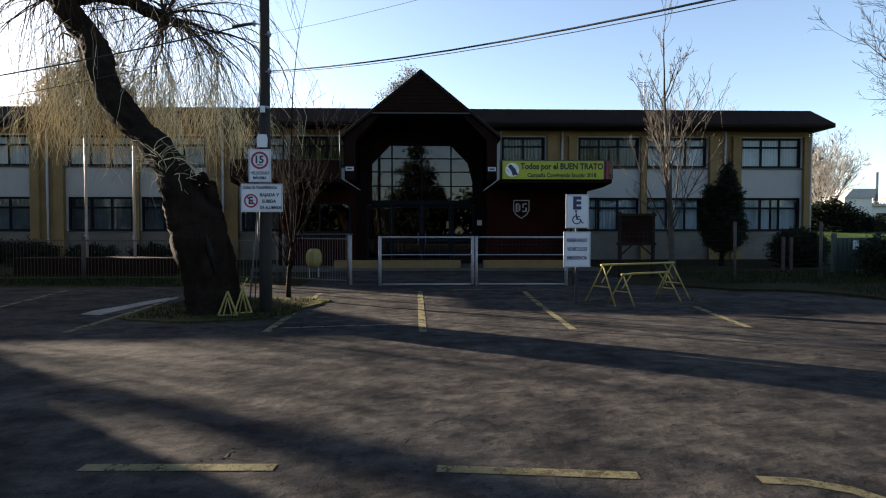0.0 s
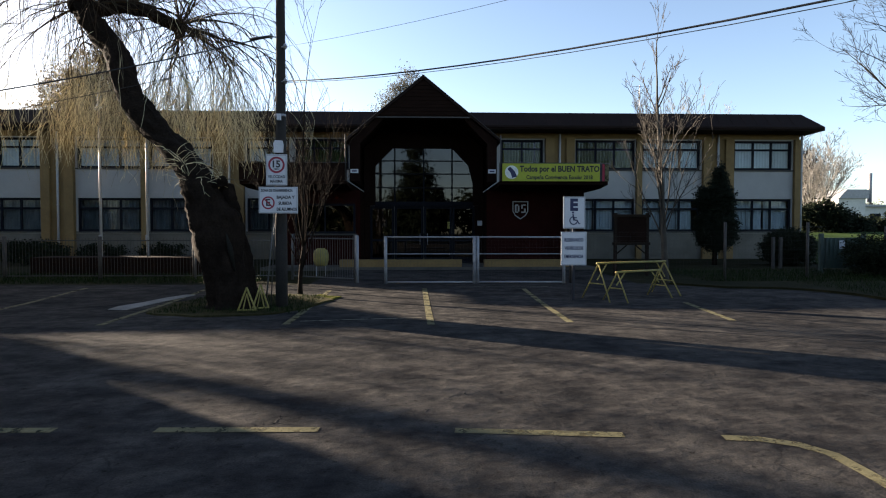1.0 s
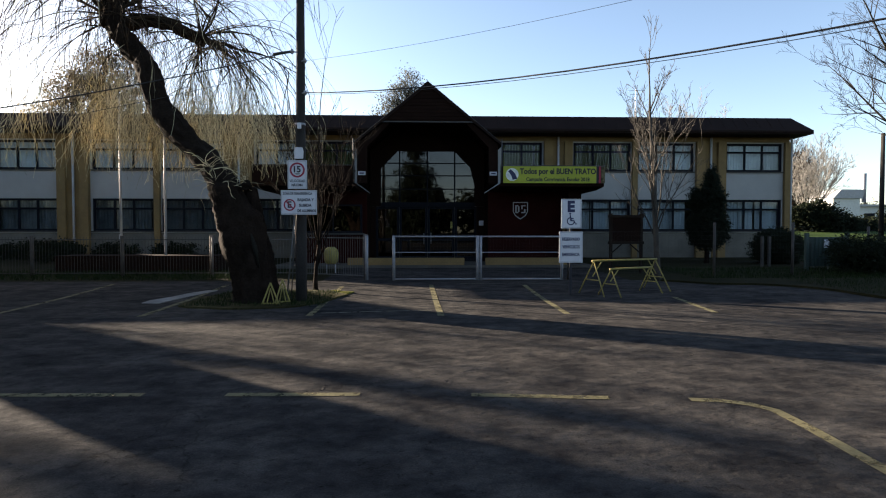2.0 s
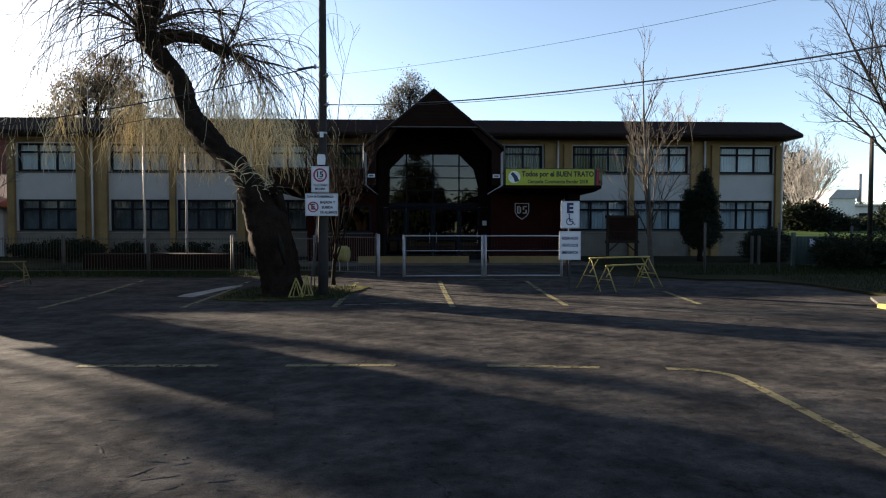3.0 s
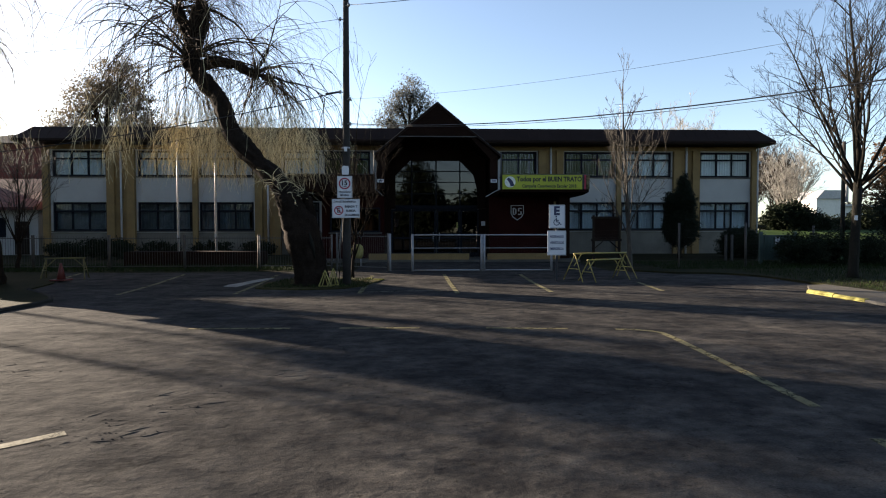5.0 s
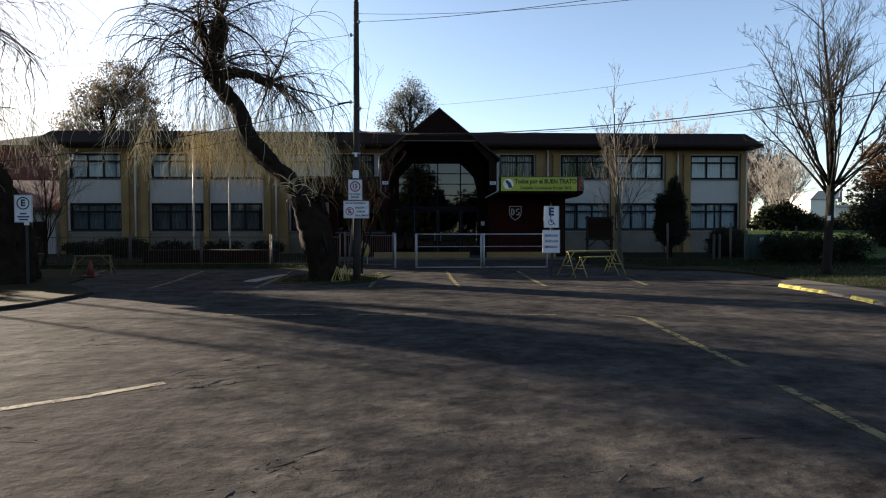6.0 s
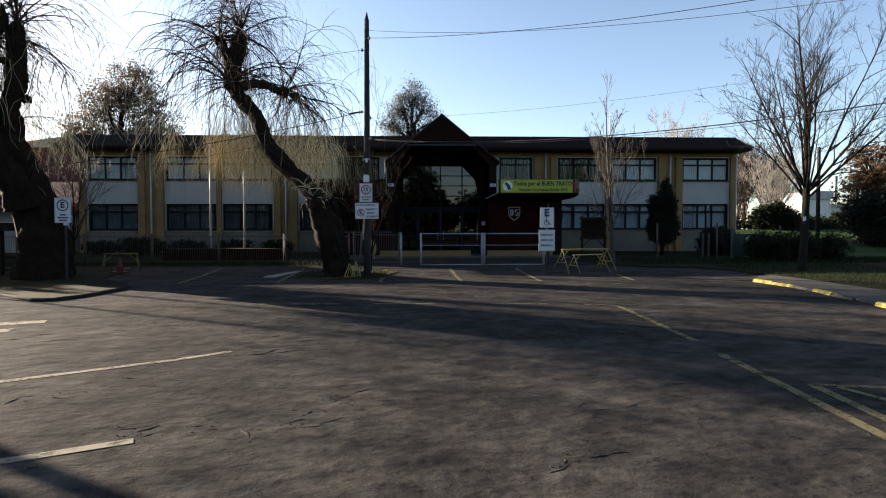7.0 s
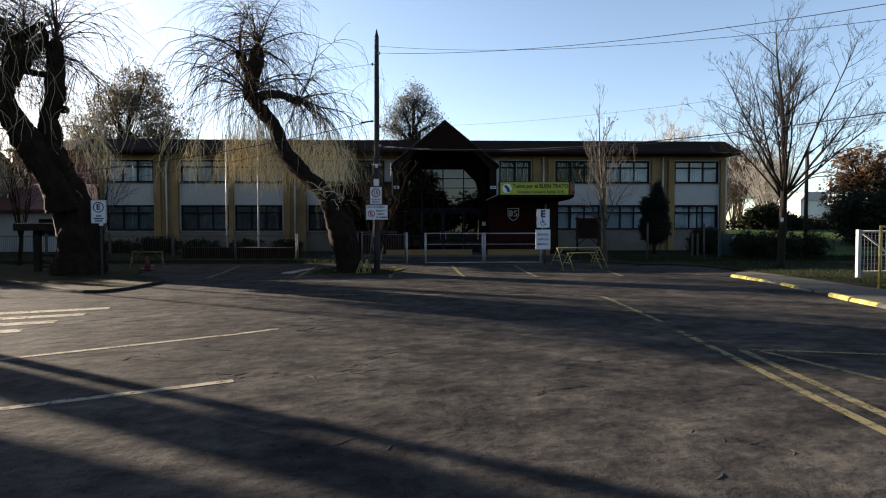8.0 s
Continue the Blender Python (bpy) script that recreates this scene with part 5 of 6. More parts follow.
    for hx, hy, hz, hr, share in heads:
        h = Vector((hx, hy, hz))
        for k in range(5):
            o = Vector((rg.gauss(0, 1), rg.gauss(0, 1), rg.gauss(0, 0.8))).normalized() * hr * 0.45
            tr.tube([h + o * 0.2 - Vector((0, 0, hr * 0.6)), h + o, h + o * 1.5], [hr * 0.7, hr * 0.55, hr * 0.15], 9, rough=0.4)
        for k in range(int(shoots * share)):
            a, th = rg.uniform(0, 2 * math.pi), rg.uniform(0.1, 1.75)
            d = Vector((math.cos(a) * math.sin(th), math.sin(a) * math.sin(th), math.cos(th)))
            if d.y < -0.2 and rg.random() < 0.7:
                continue
            if hr < 0.18 and hz < 4:
                pts = [h + d * hr * 0.3]
                for i in range(rg.randint(4, 9)):
                    d = (d + Vector((rg.gauss(0, 0.28), rg.gauss(0, 0.28), rg.gauss(0, 0.2) - 0.17))).normalized()
                    pts.append(pts[-1] + d * rg.uniform(0.08, 0.13))
                twigs.tube(pts, [0.0055 - 0.003 * i / len(pts) for i in range(len(pts))], 4)
            else:
                shoot(h + d * hr * 0.4, d, rg.uniform(1.2, 3.3) * reach, rg.choice((0.018, 0.024, 0.03, 0.045)), 0)
    if veil:
        # long arching shoots behind the trunk, each with a fringe of fine twigs
        tops = [Vector(h[:3]) for h in heads if h[2] > 6]
        for k in range(veil[2]):
            x = veil[0] + (veil[1] - veil[0]) * (k + rg.uniform(0.1, 0.9)) / veil[2]
            h = min(tops, key=lambda q: abs(q.x - x) + rg.uniform(0, 2))
            end = Vector((x, max(12.4, 9.3 - 0.45 * x) + rg.uniform(0.1, 1.8), rg.uniform(3.9, 4.9)))
            mid = h.lerp(end, 0.55) + Vector((0, 0, rg.uniform(0.6, 1.5)))
            line = [h.lerp(mid, u).lerp(mid.lerp(end, u), u) + Vector((rg.gauss(0, 0.03), rg.gauss(0, 0.03), 0)) for u in (i / 11 for i in range(12))]
            wood.tube(line, [0.014 - 0.0009 * i for i in range(12)], 4)
            for j in range(rg.randint(20, 30)):
                u = 6.5 + 4.4 * rg.random() ** 0.55
                q = line[int(u)].lerp(line[int(u) + 1], u % 1)
                e = Vector((rg.gauss(0, 0.7), rg.gauss(0, 0.7), rg.uniform(-0.6, 0.1))).normalized()
                ln = max(0.35, min(2.2, (q.z - 2.75 - abs(rg.gauss(0, 0.4))) * rg.uniform(0.55, 1.0)))
                m = max(4, int(ln / 0.16))
                tw = [q]
                for i in range(m):
                    e = (e + Vector((rg.gauss(0, 0.32), rg.gauss(0, 0.32), -0.5))).normalized()
                    tw.append(tw[-1] + e * (ln / m))
                twigs.tube(tw, [0.0042 - 0.0016 * i / m for i in range(m + 1)], 3)
    part("trunk", tr.mesh("trunk", M_BARK), M_BARK, t)
    tagged(part("shoot_crown", wood.mesh("shoot_crown", M_SHOOT), M_SHOOT, t, "dark arching shoots, and high twigs darkened as if against bright sky"), kind="stuff")
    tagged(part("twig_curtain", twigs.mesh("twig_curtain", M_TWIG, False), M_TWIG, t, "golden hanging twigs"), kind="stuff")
    return t


w1 = willow("weeping_willow", (-4.05, 11.3, 0.0),
            # The first stem stands behind the trunk, added to broaden its shade.
            [[(-3.95, 11.6, -0.1, 0.36), (-4.0, 11.6, 0.8, 0.3), (-4.15, 11.6, 1.6, 0.27), (-4.2, 11.55, 2.2, 0.22), (-4.15, 11.5, 2.6, 0.1)],
             [(-4.05, 11.3, -0.1, 0.54), (-4.07, 11.3, 0.3, 0.42), (-4.22, 11.3, 1.12, 0.4), (-4.4, 11.3, 1.75, 0.42), (-4.62, 11.35, 2.3, 0.34), (-4.88, 11.5, 2.8, 0.27), (-5.2, 11.7, 3.2, 0.27), (-5.75, 12.0, 3.65, 0.27), (-6.28, 12.25, 4.19, 0.27), (-6.73, 12.5, 4.78, 0.26), (-6.97, 12.7, 5.4, 0.25), (-7.27, 12.9, 5.9, 0.24), (-7.83, 13.1, 6.47, 0.25), (-8.13, 13.3, 7.06, 0.25), (-8.09, 13.4, 7.77, 0.26), (-7.96, 13.5, 8.48, 0.27), (-7.92, 13.5, 8.8, 0.25)],
             [(-8.0, 13.2, 6.75, 0.2), (-7.6, 13.6, 7.05, 0.17), (-7.2, 14.2, 7.2, 0.15), (-6.85, 14.9, 7.15, 0.14), (-6.65, 15.3, 7.12, 0.12)],
             [(-8.1, 13.35, 7.6, 0.2), (-8.35, 13.3, 8.1, 0.17), (-8.5, 13.2, 8.5, 0.16)],
             [(-4.5, 11.3, 1.9, 0.24), (-4.72, 11.15, 2.4, 0.17), (-4.85, 11.1, 2.62, 0.08)]],
            [(-7.9, 13.5, 8.85, 0.3, 0.5), (-6.7, 15.2, 7.15, 0.2, 0.5), (-8.5, 13.2, 8.55, 0.24, 0.28), (-8.2, 13.2, 7.0, 0.26, 0.5), (-5.0, 11.3, 2.95, 0.16, 0.6), (-4.8, 11.15, 2.6, 0.12, 0.6), (-4.2, 11.3, 2.65, 0.14, 0.3)], 3,
            "old leaning weeping willow, bare, with golden hanging twigs", 2.55, 66, 7, lush=3.0, veil=(-9.7, -4.1, 46))
lot = Lot()
lot.tube([Vector((-4.02, 10.96, 1.55)), Vector((-3.94, 10.95, 1.25)), Vector((-3.86, 10.98, 0.8))], [0.01, 0.05, 0.015], 10, rough=0.5)
part("scar", lot.mesh("scar", M_BARKG), M_BARKG, w1, "grey bark scar")
willow("weeping_willow", (-13.1, 10.5, 0.05),
            [[(-13.45, 10.8, -0.1, 0.85), (-13.5, 10.8, 0.25, 0.7), (-13.52, 10.8, 0.95, 0.62), (-13.6, 10.8, 2.3, 0.57), (-13.95, 10.75, 3.16, 0.57), (-14.4, 10.7, 4.07, 0.6), (-14.95, 10.6, 4.65, 0.42), (-15.3, 10.6, 5.05, 0.33), (-15.55, 10.6, 5.5, 0.3), (-15.65, 10.5, 6.2, 0.28), (-15.5, 10.5, 6.85, 0.27), (-15.38, 10.5, 7.2, 0.27), (-15.4, 10.5, 7.5, 0.28)],
             # Rear stem behind the trunk, added so the trunk's shade is wider.
             [(-13.5, 11.7, 0.0, 0.44), (-13.5, 11.65, 1.2, 0.36), (-13.65, 11.45, 2.3, 0.34), (-13.95, 11.15, 3.3, 0.32), (-14.25, 10.9, 4.0, 0.3)],
             [(-14.35, 10.7, 4.2, 0.42), (-14.3, 10.7, 4.99, 0.32), (-14.3, 10.7, 5.5, 0.25), (-14.15, 10.7, 6.2, 0.27), (-14.1, 10.75, 6.7, 0.25), (-14.1, 10.8, 7.2, 0.25), (-14.12, 10.8, 8.0, 0.27)],
             [(-15.4, 10.5, 6.6, 0.22), (-15.25, 10.4, 7.0, 0.28), (-15.1, 10.35, 7.3, 0.33), (-15.05, 10.3, 7.5, 0.28)],
             [(-14.1, 10.75, 6.2, 0.15), (-14.25, 10.7, 6.6, 0.12), (-14.3, 10.7, 6.95, 0.11), (-14.6, 10.6, 7.0, 0.1), (-14.94, 10.5, 7.05, 0.1)],
             [(-15.35, 10.4, 7.4, 0.13), (-15.25, 10.4, 7.95, 0.11), (-14.83, 10.4, 8.3, 0.1), (-14.46, 10.4, 8.55, 0.08)],
             [(-14.8, 10.35, 7.4, 0.13), (-14.45, 10.4, 7.75, 0.12), (-14.25, 10.5, 8.2, 0.1), (-14.4, 10.5, 8.7, 0.08)],
             [(-13.6, 10.2, 2.3, 0.45), (-13.7, 10.0, 3.0, 0.38), (-14.1, 9.9, 3.9, 0.32), (-14.6, 10.0, 4.9, 0.28), (-15.5, 10.1, 6.0, 0.25), (-16.2, 10.0, 7.0, 0.25), (-16.6, 9.9, 8.0, 0.26)]],
            [(-14.12, 10.8, 8.05, 0.34, 0.3), (-15.4, 10.5, 7.55, 0.36, 0.5), (-14.93, 10.35, 7.5, 0.36, 0.25), (-16.6, 9.8, 8.1, 0.36, 1.5), (-14.4, 10.6, 4.9, 0.3, 0.1), (-13.9, 10.9, 5.9, 0.2, 0.08), (-13.6, 10.6, 3.2, 0.17, 0.4), (-16.3, 10.4, 5.6, 0.2, 0.2)], 8,
            "massive old pollarded willow with two limbs, bare in winter", 3.0, 72, 5)

bare_tree("young_birch", (6.95, 15.7, gz(15.7)), 7.6, 1.75, 0.085, 5.2, 17, 24, "slender bare birch behind the trestles", M_TWIGB, M_TWIGB, 4, (-0.3, 0), 0.9, kids=(7, 4, 1), thin=0.0048, zlow=0.2, climb=0.6, wob=0.05, lead_r=0.38, top_r=0.42, cone=0.75, limb_r=(0.22, 0.34))
rt = bare_tree("bare_plane_tree", (12.85, 12.3, 0.05), 9.2, 2.75, 0.135, 3.1, 15, 33, "bare spreading street tree with grey-green bark on the lawn", M_BARKG, M_TWIGD, 4, (0.1, 0), 0.35, kids=(12, 6, 4), low=2, wob=0.045, lead_r=0.75, climb=0.93)
part("tag", bx(12.7, 12.8, 12.08, 12.1, 1.9, 2.05), M_SIGN, rt, "small white tag")
bare_tree("small_bare_tree", (-3.12, 13.5, gz(13.5)), 6.3, 1.75, 0.05, 1.25, 12, 14, "small bare tree with many thin upright shoots by the pole", M_BARK, M_BARK, 3, (0.1, 0), 1.0, kids=(7, 4), thin=0.0045, zlow=0.5, climb=0.62, wob=0.05)

bare_tree("small_bare_tree", (-16.3, 17.0, gz(17.0)), 5.0, 1.9, 0.07, 1.1, 9, 15, "small bare tree on the verge by the picket fence", M_BARK, M_TWIGR, 3, (0.1, 0), 0.6, kids=(9, 5), thin=0.006, climb=0.85)
# Hidden by the willow; added for thin streaks of shade on the road.
bare_tree("small_bare_tree", (-18.7, 15.4, gz(15.4)), 5.6, 1.6, 0.08, 1.3, 9, 16, "small bare tree hidden behind the old willow, added for shade streaks", M_BARK, M_TWIGR, 3, (0.1, 0), 0.8, kids=(9, 5), thin=0.006)


def cloud(name, base, blobs, count, size, seed, label, material, category, trunk=None, bark=None):
    """A leafy crown: limbs that carry clumps of small leaves with gaps between."""
    rg = random.Random(seed)
    t = root(name, base, label, category)
    lv, wd = Lot(), Lot()
    tot = sum(b[3] * b[4] * b[5] for b in blobs)
    for x, y, z, rx, ry, rz in blobs:
        n = int(count * rx * ry * rz / tot)
        clumps = max(6, n // 20)
        for c in range(clumps):
            while True:
                o = Vector((rg.uniform(-1, 1), rg.uniform(-1, 1), rg.uniform(-1, 1)))
                if 0.25 < o.length < 1:
                    break
            o *= 0.75 + 0.25 * rg.random()
            cc = Vector((x + o.x * rx, y + o.y * ry, z + o.z * rz))
            if trunk:
                wd.tube([Vector((x, y, z - rz * 0.5)), cc.lerp(Vector((x, y, z)), 0.4), cc], [trunk * 0.12, trunk * 0.07, trunk * 0.03], 3)
            cr = size * rg.uniform(1.6, 3.6)
            for k in range(n // clumps):
                lv.leaf(cc + Vector((rg.gauss(0, cr * 0.5), rg.gauss(0, cr * 0.5), rg.gauss(0, cr * 0.45))), size, rg)
    if trunk:
        b = Vector(base)
        m = Vector(blobs[0][:3])
        wd.tube([b + Vector((0, 0, -0.2)), b.lerp(m, 0.5), m], [trunk, trunk * 0.75, trunk * 0.4], 8)
        part("trunk", wd.mesh("trunk", bark or M_BARK), bark or M_BARK, t)
    part("crown", lv.mesh("crown", material, False), material, t)
    return t


cloud("cypress", (12.3, 23.2, 0.2), [(12.35, 23.2, 1.75, 0.98, 0.9, 1.1), (12.45, 23.2, 2.9, 0.72, 0.7, 1.1), (12.5, 23.2, 3.8, 0.36, 0.36, 0.75), (11.75, 23.2, 3.0, 0.3, 0.3, 0.7), (12.5, 23.2, 4.3, 0.14, 0.14, 0.35)], 60000, 0.045, 2, "dense dark columnar cypress before the wall", M_CONIFER, "cypress", 0.12)
cloud("round_bush", (15.4, 23.0, 0.2), [(15.4, 23.0, 0.9, 1.25, 1.1, 0.95)], 26000, 0.05, 3, "clipped dark round bush by the wall", M_SHRUB, "bush", 0.08)
cloud("shrub", (15.0, 17.9, 0.12), [(15.0, 17.9, 0.75, 1.3, 0.9, 0.9), (16.6, 18.2, 0.8, 1.2, 0.8, 0.95), (18.4, 18.4, 0.7, 1.2, 0.8, 0.9)], 20000, 0.05, 4, "low dark shrub by the mesh fence", M_SHRUB, "bush", 0.05)
for i, (x, w) in enumerate(((-20.2, 1.3), (-17.6, 1.0), (-15.2, 1.3), (-12.4, 1.4), (-9.9, 1.1))):
    cloud("hedge_plant", (x, 26.4, 0.28), [(x, 26.4, 0.65, w, 0.45, 0.45)], 2600, 0.06, 50 + i, "low dark hedge plant against the school wall", M_SHRUB, "hedge plant")
cloud("shrub", (-13.6, 24.2, 0.28), [(-16.6, 23.6, 0.75, 1.6, 0.6, 0.55)], 4000, 0.06, 61, "low dark shrub in the school yard", M_SHRUB, "bush")
def airy(name, base, parts, seed, label, leaf, size, per=26):
    """A broad tree far off: many thin limbs from a trunk, each ending in a loose spray of small leaves."""
    rg = random.Random(seed)
    t = root(name, base, label, "tree")
    b = Vector(base)
    wd, lv = Lot(), Lot()
    for x, y, z, rx, ry, rz, sprays in parts:
        c = Vector((x, y, z))
        low = Vector((b.x + (x - b.x) * 0.3, y, z - rz * 0.9))
        wd.tube([b + Vector((rg.uniform(-0.3, 0.3), 0, 0)), low, c], [0.45, 0.3, 0.12], 6)
        for k in range(sprays):
            a, u = rg.uniform(0, 2 * math.pi), rg.uniform(-0.8, 1.0)
            f = rg.uniform(0.3, 1.0) ** 0.6 * rg.uniform(0.85, 1.1)
            q = math.sqrt(max(0.0, 1 - u * u))
            e = c + Vector((math.cos(a) * q * rx, math.sin(a) * q * ry, u * rz)) * f
            s0 = low.lerp(c, rg.uniform(0.1, 1.0))
            mid = s0.lerp(e, 0.55) + Vector((rg.gauss(0, 0.3), 0, -0.3))
            wd.tube([s0, mid, e], [0.06, 0.035, 0.015], 3)
            sp = rg.uniform(0.35, 0.85)
            for m in range(per):
                lv.leaf(e + Vector((rg.gauss(0, sp), rg.gauss(0, sp), rg.gauss(0, sp * 0.7))), size, rg)
    part("trunk", wd.mesh("trunk", M_BARK), M_BARK, t)
    part("crown", lv.mesh("crown", leaf, False), leaf, t)
    return t


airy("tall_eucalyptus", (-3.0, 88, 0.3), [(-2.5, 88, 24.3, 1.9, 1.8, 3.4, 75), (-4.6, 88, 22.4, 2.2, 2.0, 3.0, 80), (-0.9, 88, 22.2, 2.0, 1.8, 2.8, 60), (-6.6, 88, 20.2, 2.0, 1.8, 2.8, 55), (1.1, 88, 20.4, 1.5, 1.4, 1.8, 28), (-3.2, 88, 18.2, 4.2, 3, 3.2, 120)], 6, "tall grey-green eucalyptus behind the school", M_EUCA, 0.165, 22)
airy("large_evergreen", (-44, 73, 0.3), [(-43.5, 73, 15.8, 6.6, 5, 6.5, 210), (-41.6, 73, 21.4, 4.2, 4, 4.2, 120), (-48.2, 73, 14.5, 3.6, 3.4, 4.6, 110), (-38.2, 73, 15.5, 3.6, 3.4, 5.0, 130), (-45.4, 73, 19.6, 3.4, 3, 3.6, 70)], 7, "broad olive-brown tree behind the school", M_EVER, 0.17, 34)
airy("evergreen", (-31, 74, 0.3), [(-31, 74, 11.5, 1.8, 2, 3.0, 60)], 8, "dark evergreen behind the roof", M_SHRUB, 0.2)
bare_tree("far_bare_tree", (-26.5, 76, 0.3), 16.5, 4.5, 0.3, 5, 9, 71, "bare tree behind the school roof, twigs paled for haze", M_TWIGP, M_TWIGP, 4, kids=(9, 6, 4), thin=0.012)
bare_tree("far_bare_tree", (40.5, 84, 0.3), 19.5, 6.5, 0.35, 6, 10, 72, "bare tree behind the school roof, twigs paled for haze", M_TWIGP, M_TWIGP, 4, kids=(10, 7, 5), thin=0.012)
bare_tree("far_bare_tree", (38.5, 54, 0.3), 9.5, 3.6, 0.22, 2.2, 12, 73, "bare tree at the edge of the field, twigs paled for haze", M_TWIGP, M_TWIGP, 4, kids=(11, 7, 4), thin=0.011)
bare_tree("far_bare_tree", (26.5, 42, 0.3), 7.0, 2.5, 0.2, 2, 10, 74, "bare reddish tree beside the school", M_TWIGR, M_TWIGR, 4, kids=(9, 7, 4), thin=0.006)
for i in range(12):
    rg = random.Random(300 + i)
    x, y, h = 34 + i * 10, 96 + rg.uniform(-6, 10), rg.uniform(3.2, 4.6)
    cloud("far_tree", (x, y, 0.3), [(x, y, h, 5.6, 3.0, h)], 2600, 0.32, 330 + i, "dark tree in the belt at the far edge of the field", rg.choice((M_SHRUB, M_EUCA, M_BROWNLEAF)), "tree", 0.3)
for i, (x, y, h) in enumerate(((45.6, 74, 11.5), (47.8, 76, 12.5), (50.2, 74, 12.0), (52.4, 76, 10.5))):
    bare_tree("thicket_tree", (x, y, 1.2), h, 2.6, 0.2, 1.0, 14, 350 + i, "dense bare brown tree beyond the school", M_TWIGT, M_TWIGT, 4, kids=(10, 7, 4), thin=0.014)
cloud("far_hedge", (52, 58, 1.4), [(34 + 5 * k, 58, 2.3, 3.2, 1.2, 0.9 + 0.25 * math.sin(k * 2.1)) for k in range(9)], 16000, 0.16, 19, "long dark hedge at the back of the field", M_SHRUB, "hedge", 0.1)
cloud("dark_shrub", (33.5, 46, 0.3), [(33.7, 46, 2.4, 2.4, 1.8, 2.1), (36.3, 46.5, 2.0, 1.8, 1.5, 1.2), (32, 46, 2.9, 1.4, 1.2, 1.0)], 20000, 0.14, 9, "dark evergreen shrub at the edge of the field", M_SHRUB, "bush", 0.15)
cloud("dark_shrub", (39, 48, 0.3), [(39, 48, 1.6, 2.5, 2.0, 1.6), (44, 49, 2.2, 3.0, 2.0, 2.2)], 15000, 0.15, 10, "dark evergreen shrub at the edge of the field", M_SHRUB, "bush", 0.15)
cloud("brown_leaved_tree", (31, 31, 0.3), [(31, 31, 5.8, 2.6, 2.2, 2.4), (33.5, 31.5, 5.2, 2.6, 2.2, 2.6), (29.5, 30.5, 4.0, 1.8, 1.6, 1.6)], 12000, 0.13, 11, "tree with sparse dry brown leaves by the field", M_BROWNLEAF, "tree", 0.22)
cloud("dark_evergreen", (29.5, 28, 0.3), [(29.5, 28, 2.2, 3.0, 2.4, 2.3), (34, 28.5, 2.4, 3.2, 2.4, 2.6)], 30000, 0.12, 12, "dark evergreen thicket by the field", M_CONIFER, "bush", 0.2)
p2 = root("field_pole", (27.6, 32, 0.3), "dark wooden pole behind the street tree", "utility pole")
part("shaft", rod(bmesh.new(), (27.6, 32, 0.2), (27.6, 32, 7.6), 0.15, 10, 0.11), M_POLE, p2)
part("lamp_arm", rod(bmesh.new(), (27.6, 32, 7.4), (28.1, 31.8, 7.7), 0.03, 6), M_POLE, p2)

# ---- field and far buildings ----
fs = sheet([17, 24, 40, 90, 160], [19.9, 24, 30, 46, 90], 0.02)
for v in fs.verts:
    v.co.z += 1.35 * min(1.0, max(0.0, (v.co.y - 24) / 22)) * min(1.0, max(0.0, (v.co.x - 20) / 4))
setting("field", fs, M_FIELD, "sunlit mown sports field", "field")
fb = root("far_white_building", (60, 82, 1.2), "far white industrial building with a low roof", "building")
part("wall", bx(63.2, 90, 80, 92, 0.2, 5.4), M_FARWHITE, fb)
part("tower", bx(59.2, 63.2, 78.6, 84, 0.2, 6.5), M_FARWHITE, fb)
part("roof", bx(63.2, 90.4, 79.4, 92.4, 5.4, 5.7), M_SIGNBACK, fb)
part("tower_roof", prism(bmesh.new(), [(59.0, 6.5), (63.4, 6.5), (63.6, 7.8), (60.2, 7.8)], "y", 78.3, 84.3), M_SIGNBACK, fb)
part("mast", rod(bmesh.new(), (66.5, 82, 6.2), (66.5, 82, 10.5), 0.3, 8), M_SIGNBACK, fb)
for i in range(6):
    part("window", bx(65 + i * 3.2, 66.6 + i * 3.2, 79.94, 79.998, 3.0, 4.4), M_FRAME, fb)
an = root("annex_building", (-26, 28, 0.3), "low stained grey annex with a red sheet roof beside the school", "building")
part("wall", bx(-29.5, -22.8, 28.0, 36, 0.2, 2.9), M_WHITEWALL, an)
part("roof", prism(bmesh.new(), [(27.2, 2.85), (27.2, 3.0), (32, 5.0), (36.8, 3.0), (36.8, 2.85)], "x", -29.6, -22.55), M_TERRA, an, "red sheet roof")
part("door", bx(-24.1, -23.3, 27.95, 27.998, 0.3, 2.2), M_DARKWOOD, an)
part("window", bx(-26.2, -24.6, 27.94, 27.998, 1.3, 2.4), M_FRAME, an)
hb = root("red_house", (-31, 44, 0.3), "red clad house with a dark hipped roof behind the annex", "house")
part("wall", bx(-37, -25.5, 41, 50, 0.2, 8.6), M_TERRA, hb)
r_ = bmesh.new()
v0 = [r_.verts.new(p) for p in ((-37.6, 40.4, 8.6), (-24.9, 40.4, 8.6), (-24.9, 50.6, 8.6), (-37.6, 50.6, 8.6))]
v1 = [r_.verts.new(p) for p in ((-34, 45.5, 10.4), (-28.5, 45.5, 10.4))]
for f in ((v0[0], v0[1], v1[1], v1[0]), (v0[1], v0[2], v1[1]), (v0[2], v0[3], v1[0], v1[1]), (v0[3], v0[0], v1[0]), v0[::-1]):
    r_.faces.new(f)
part("roof", r_, M_ROOF, hb)

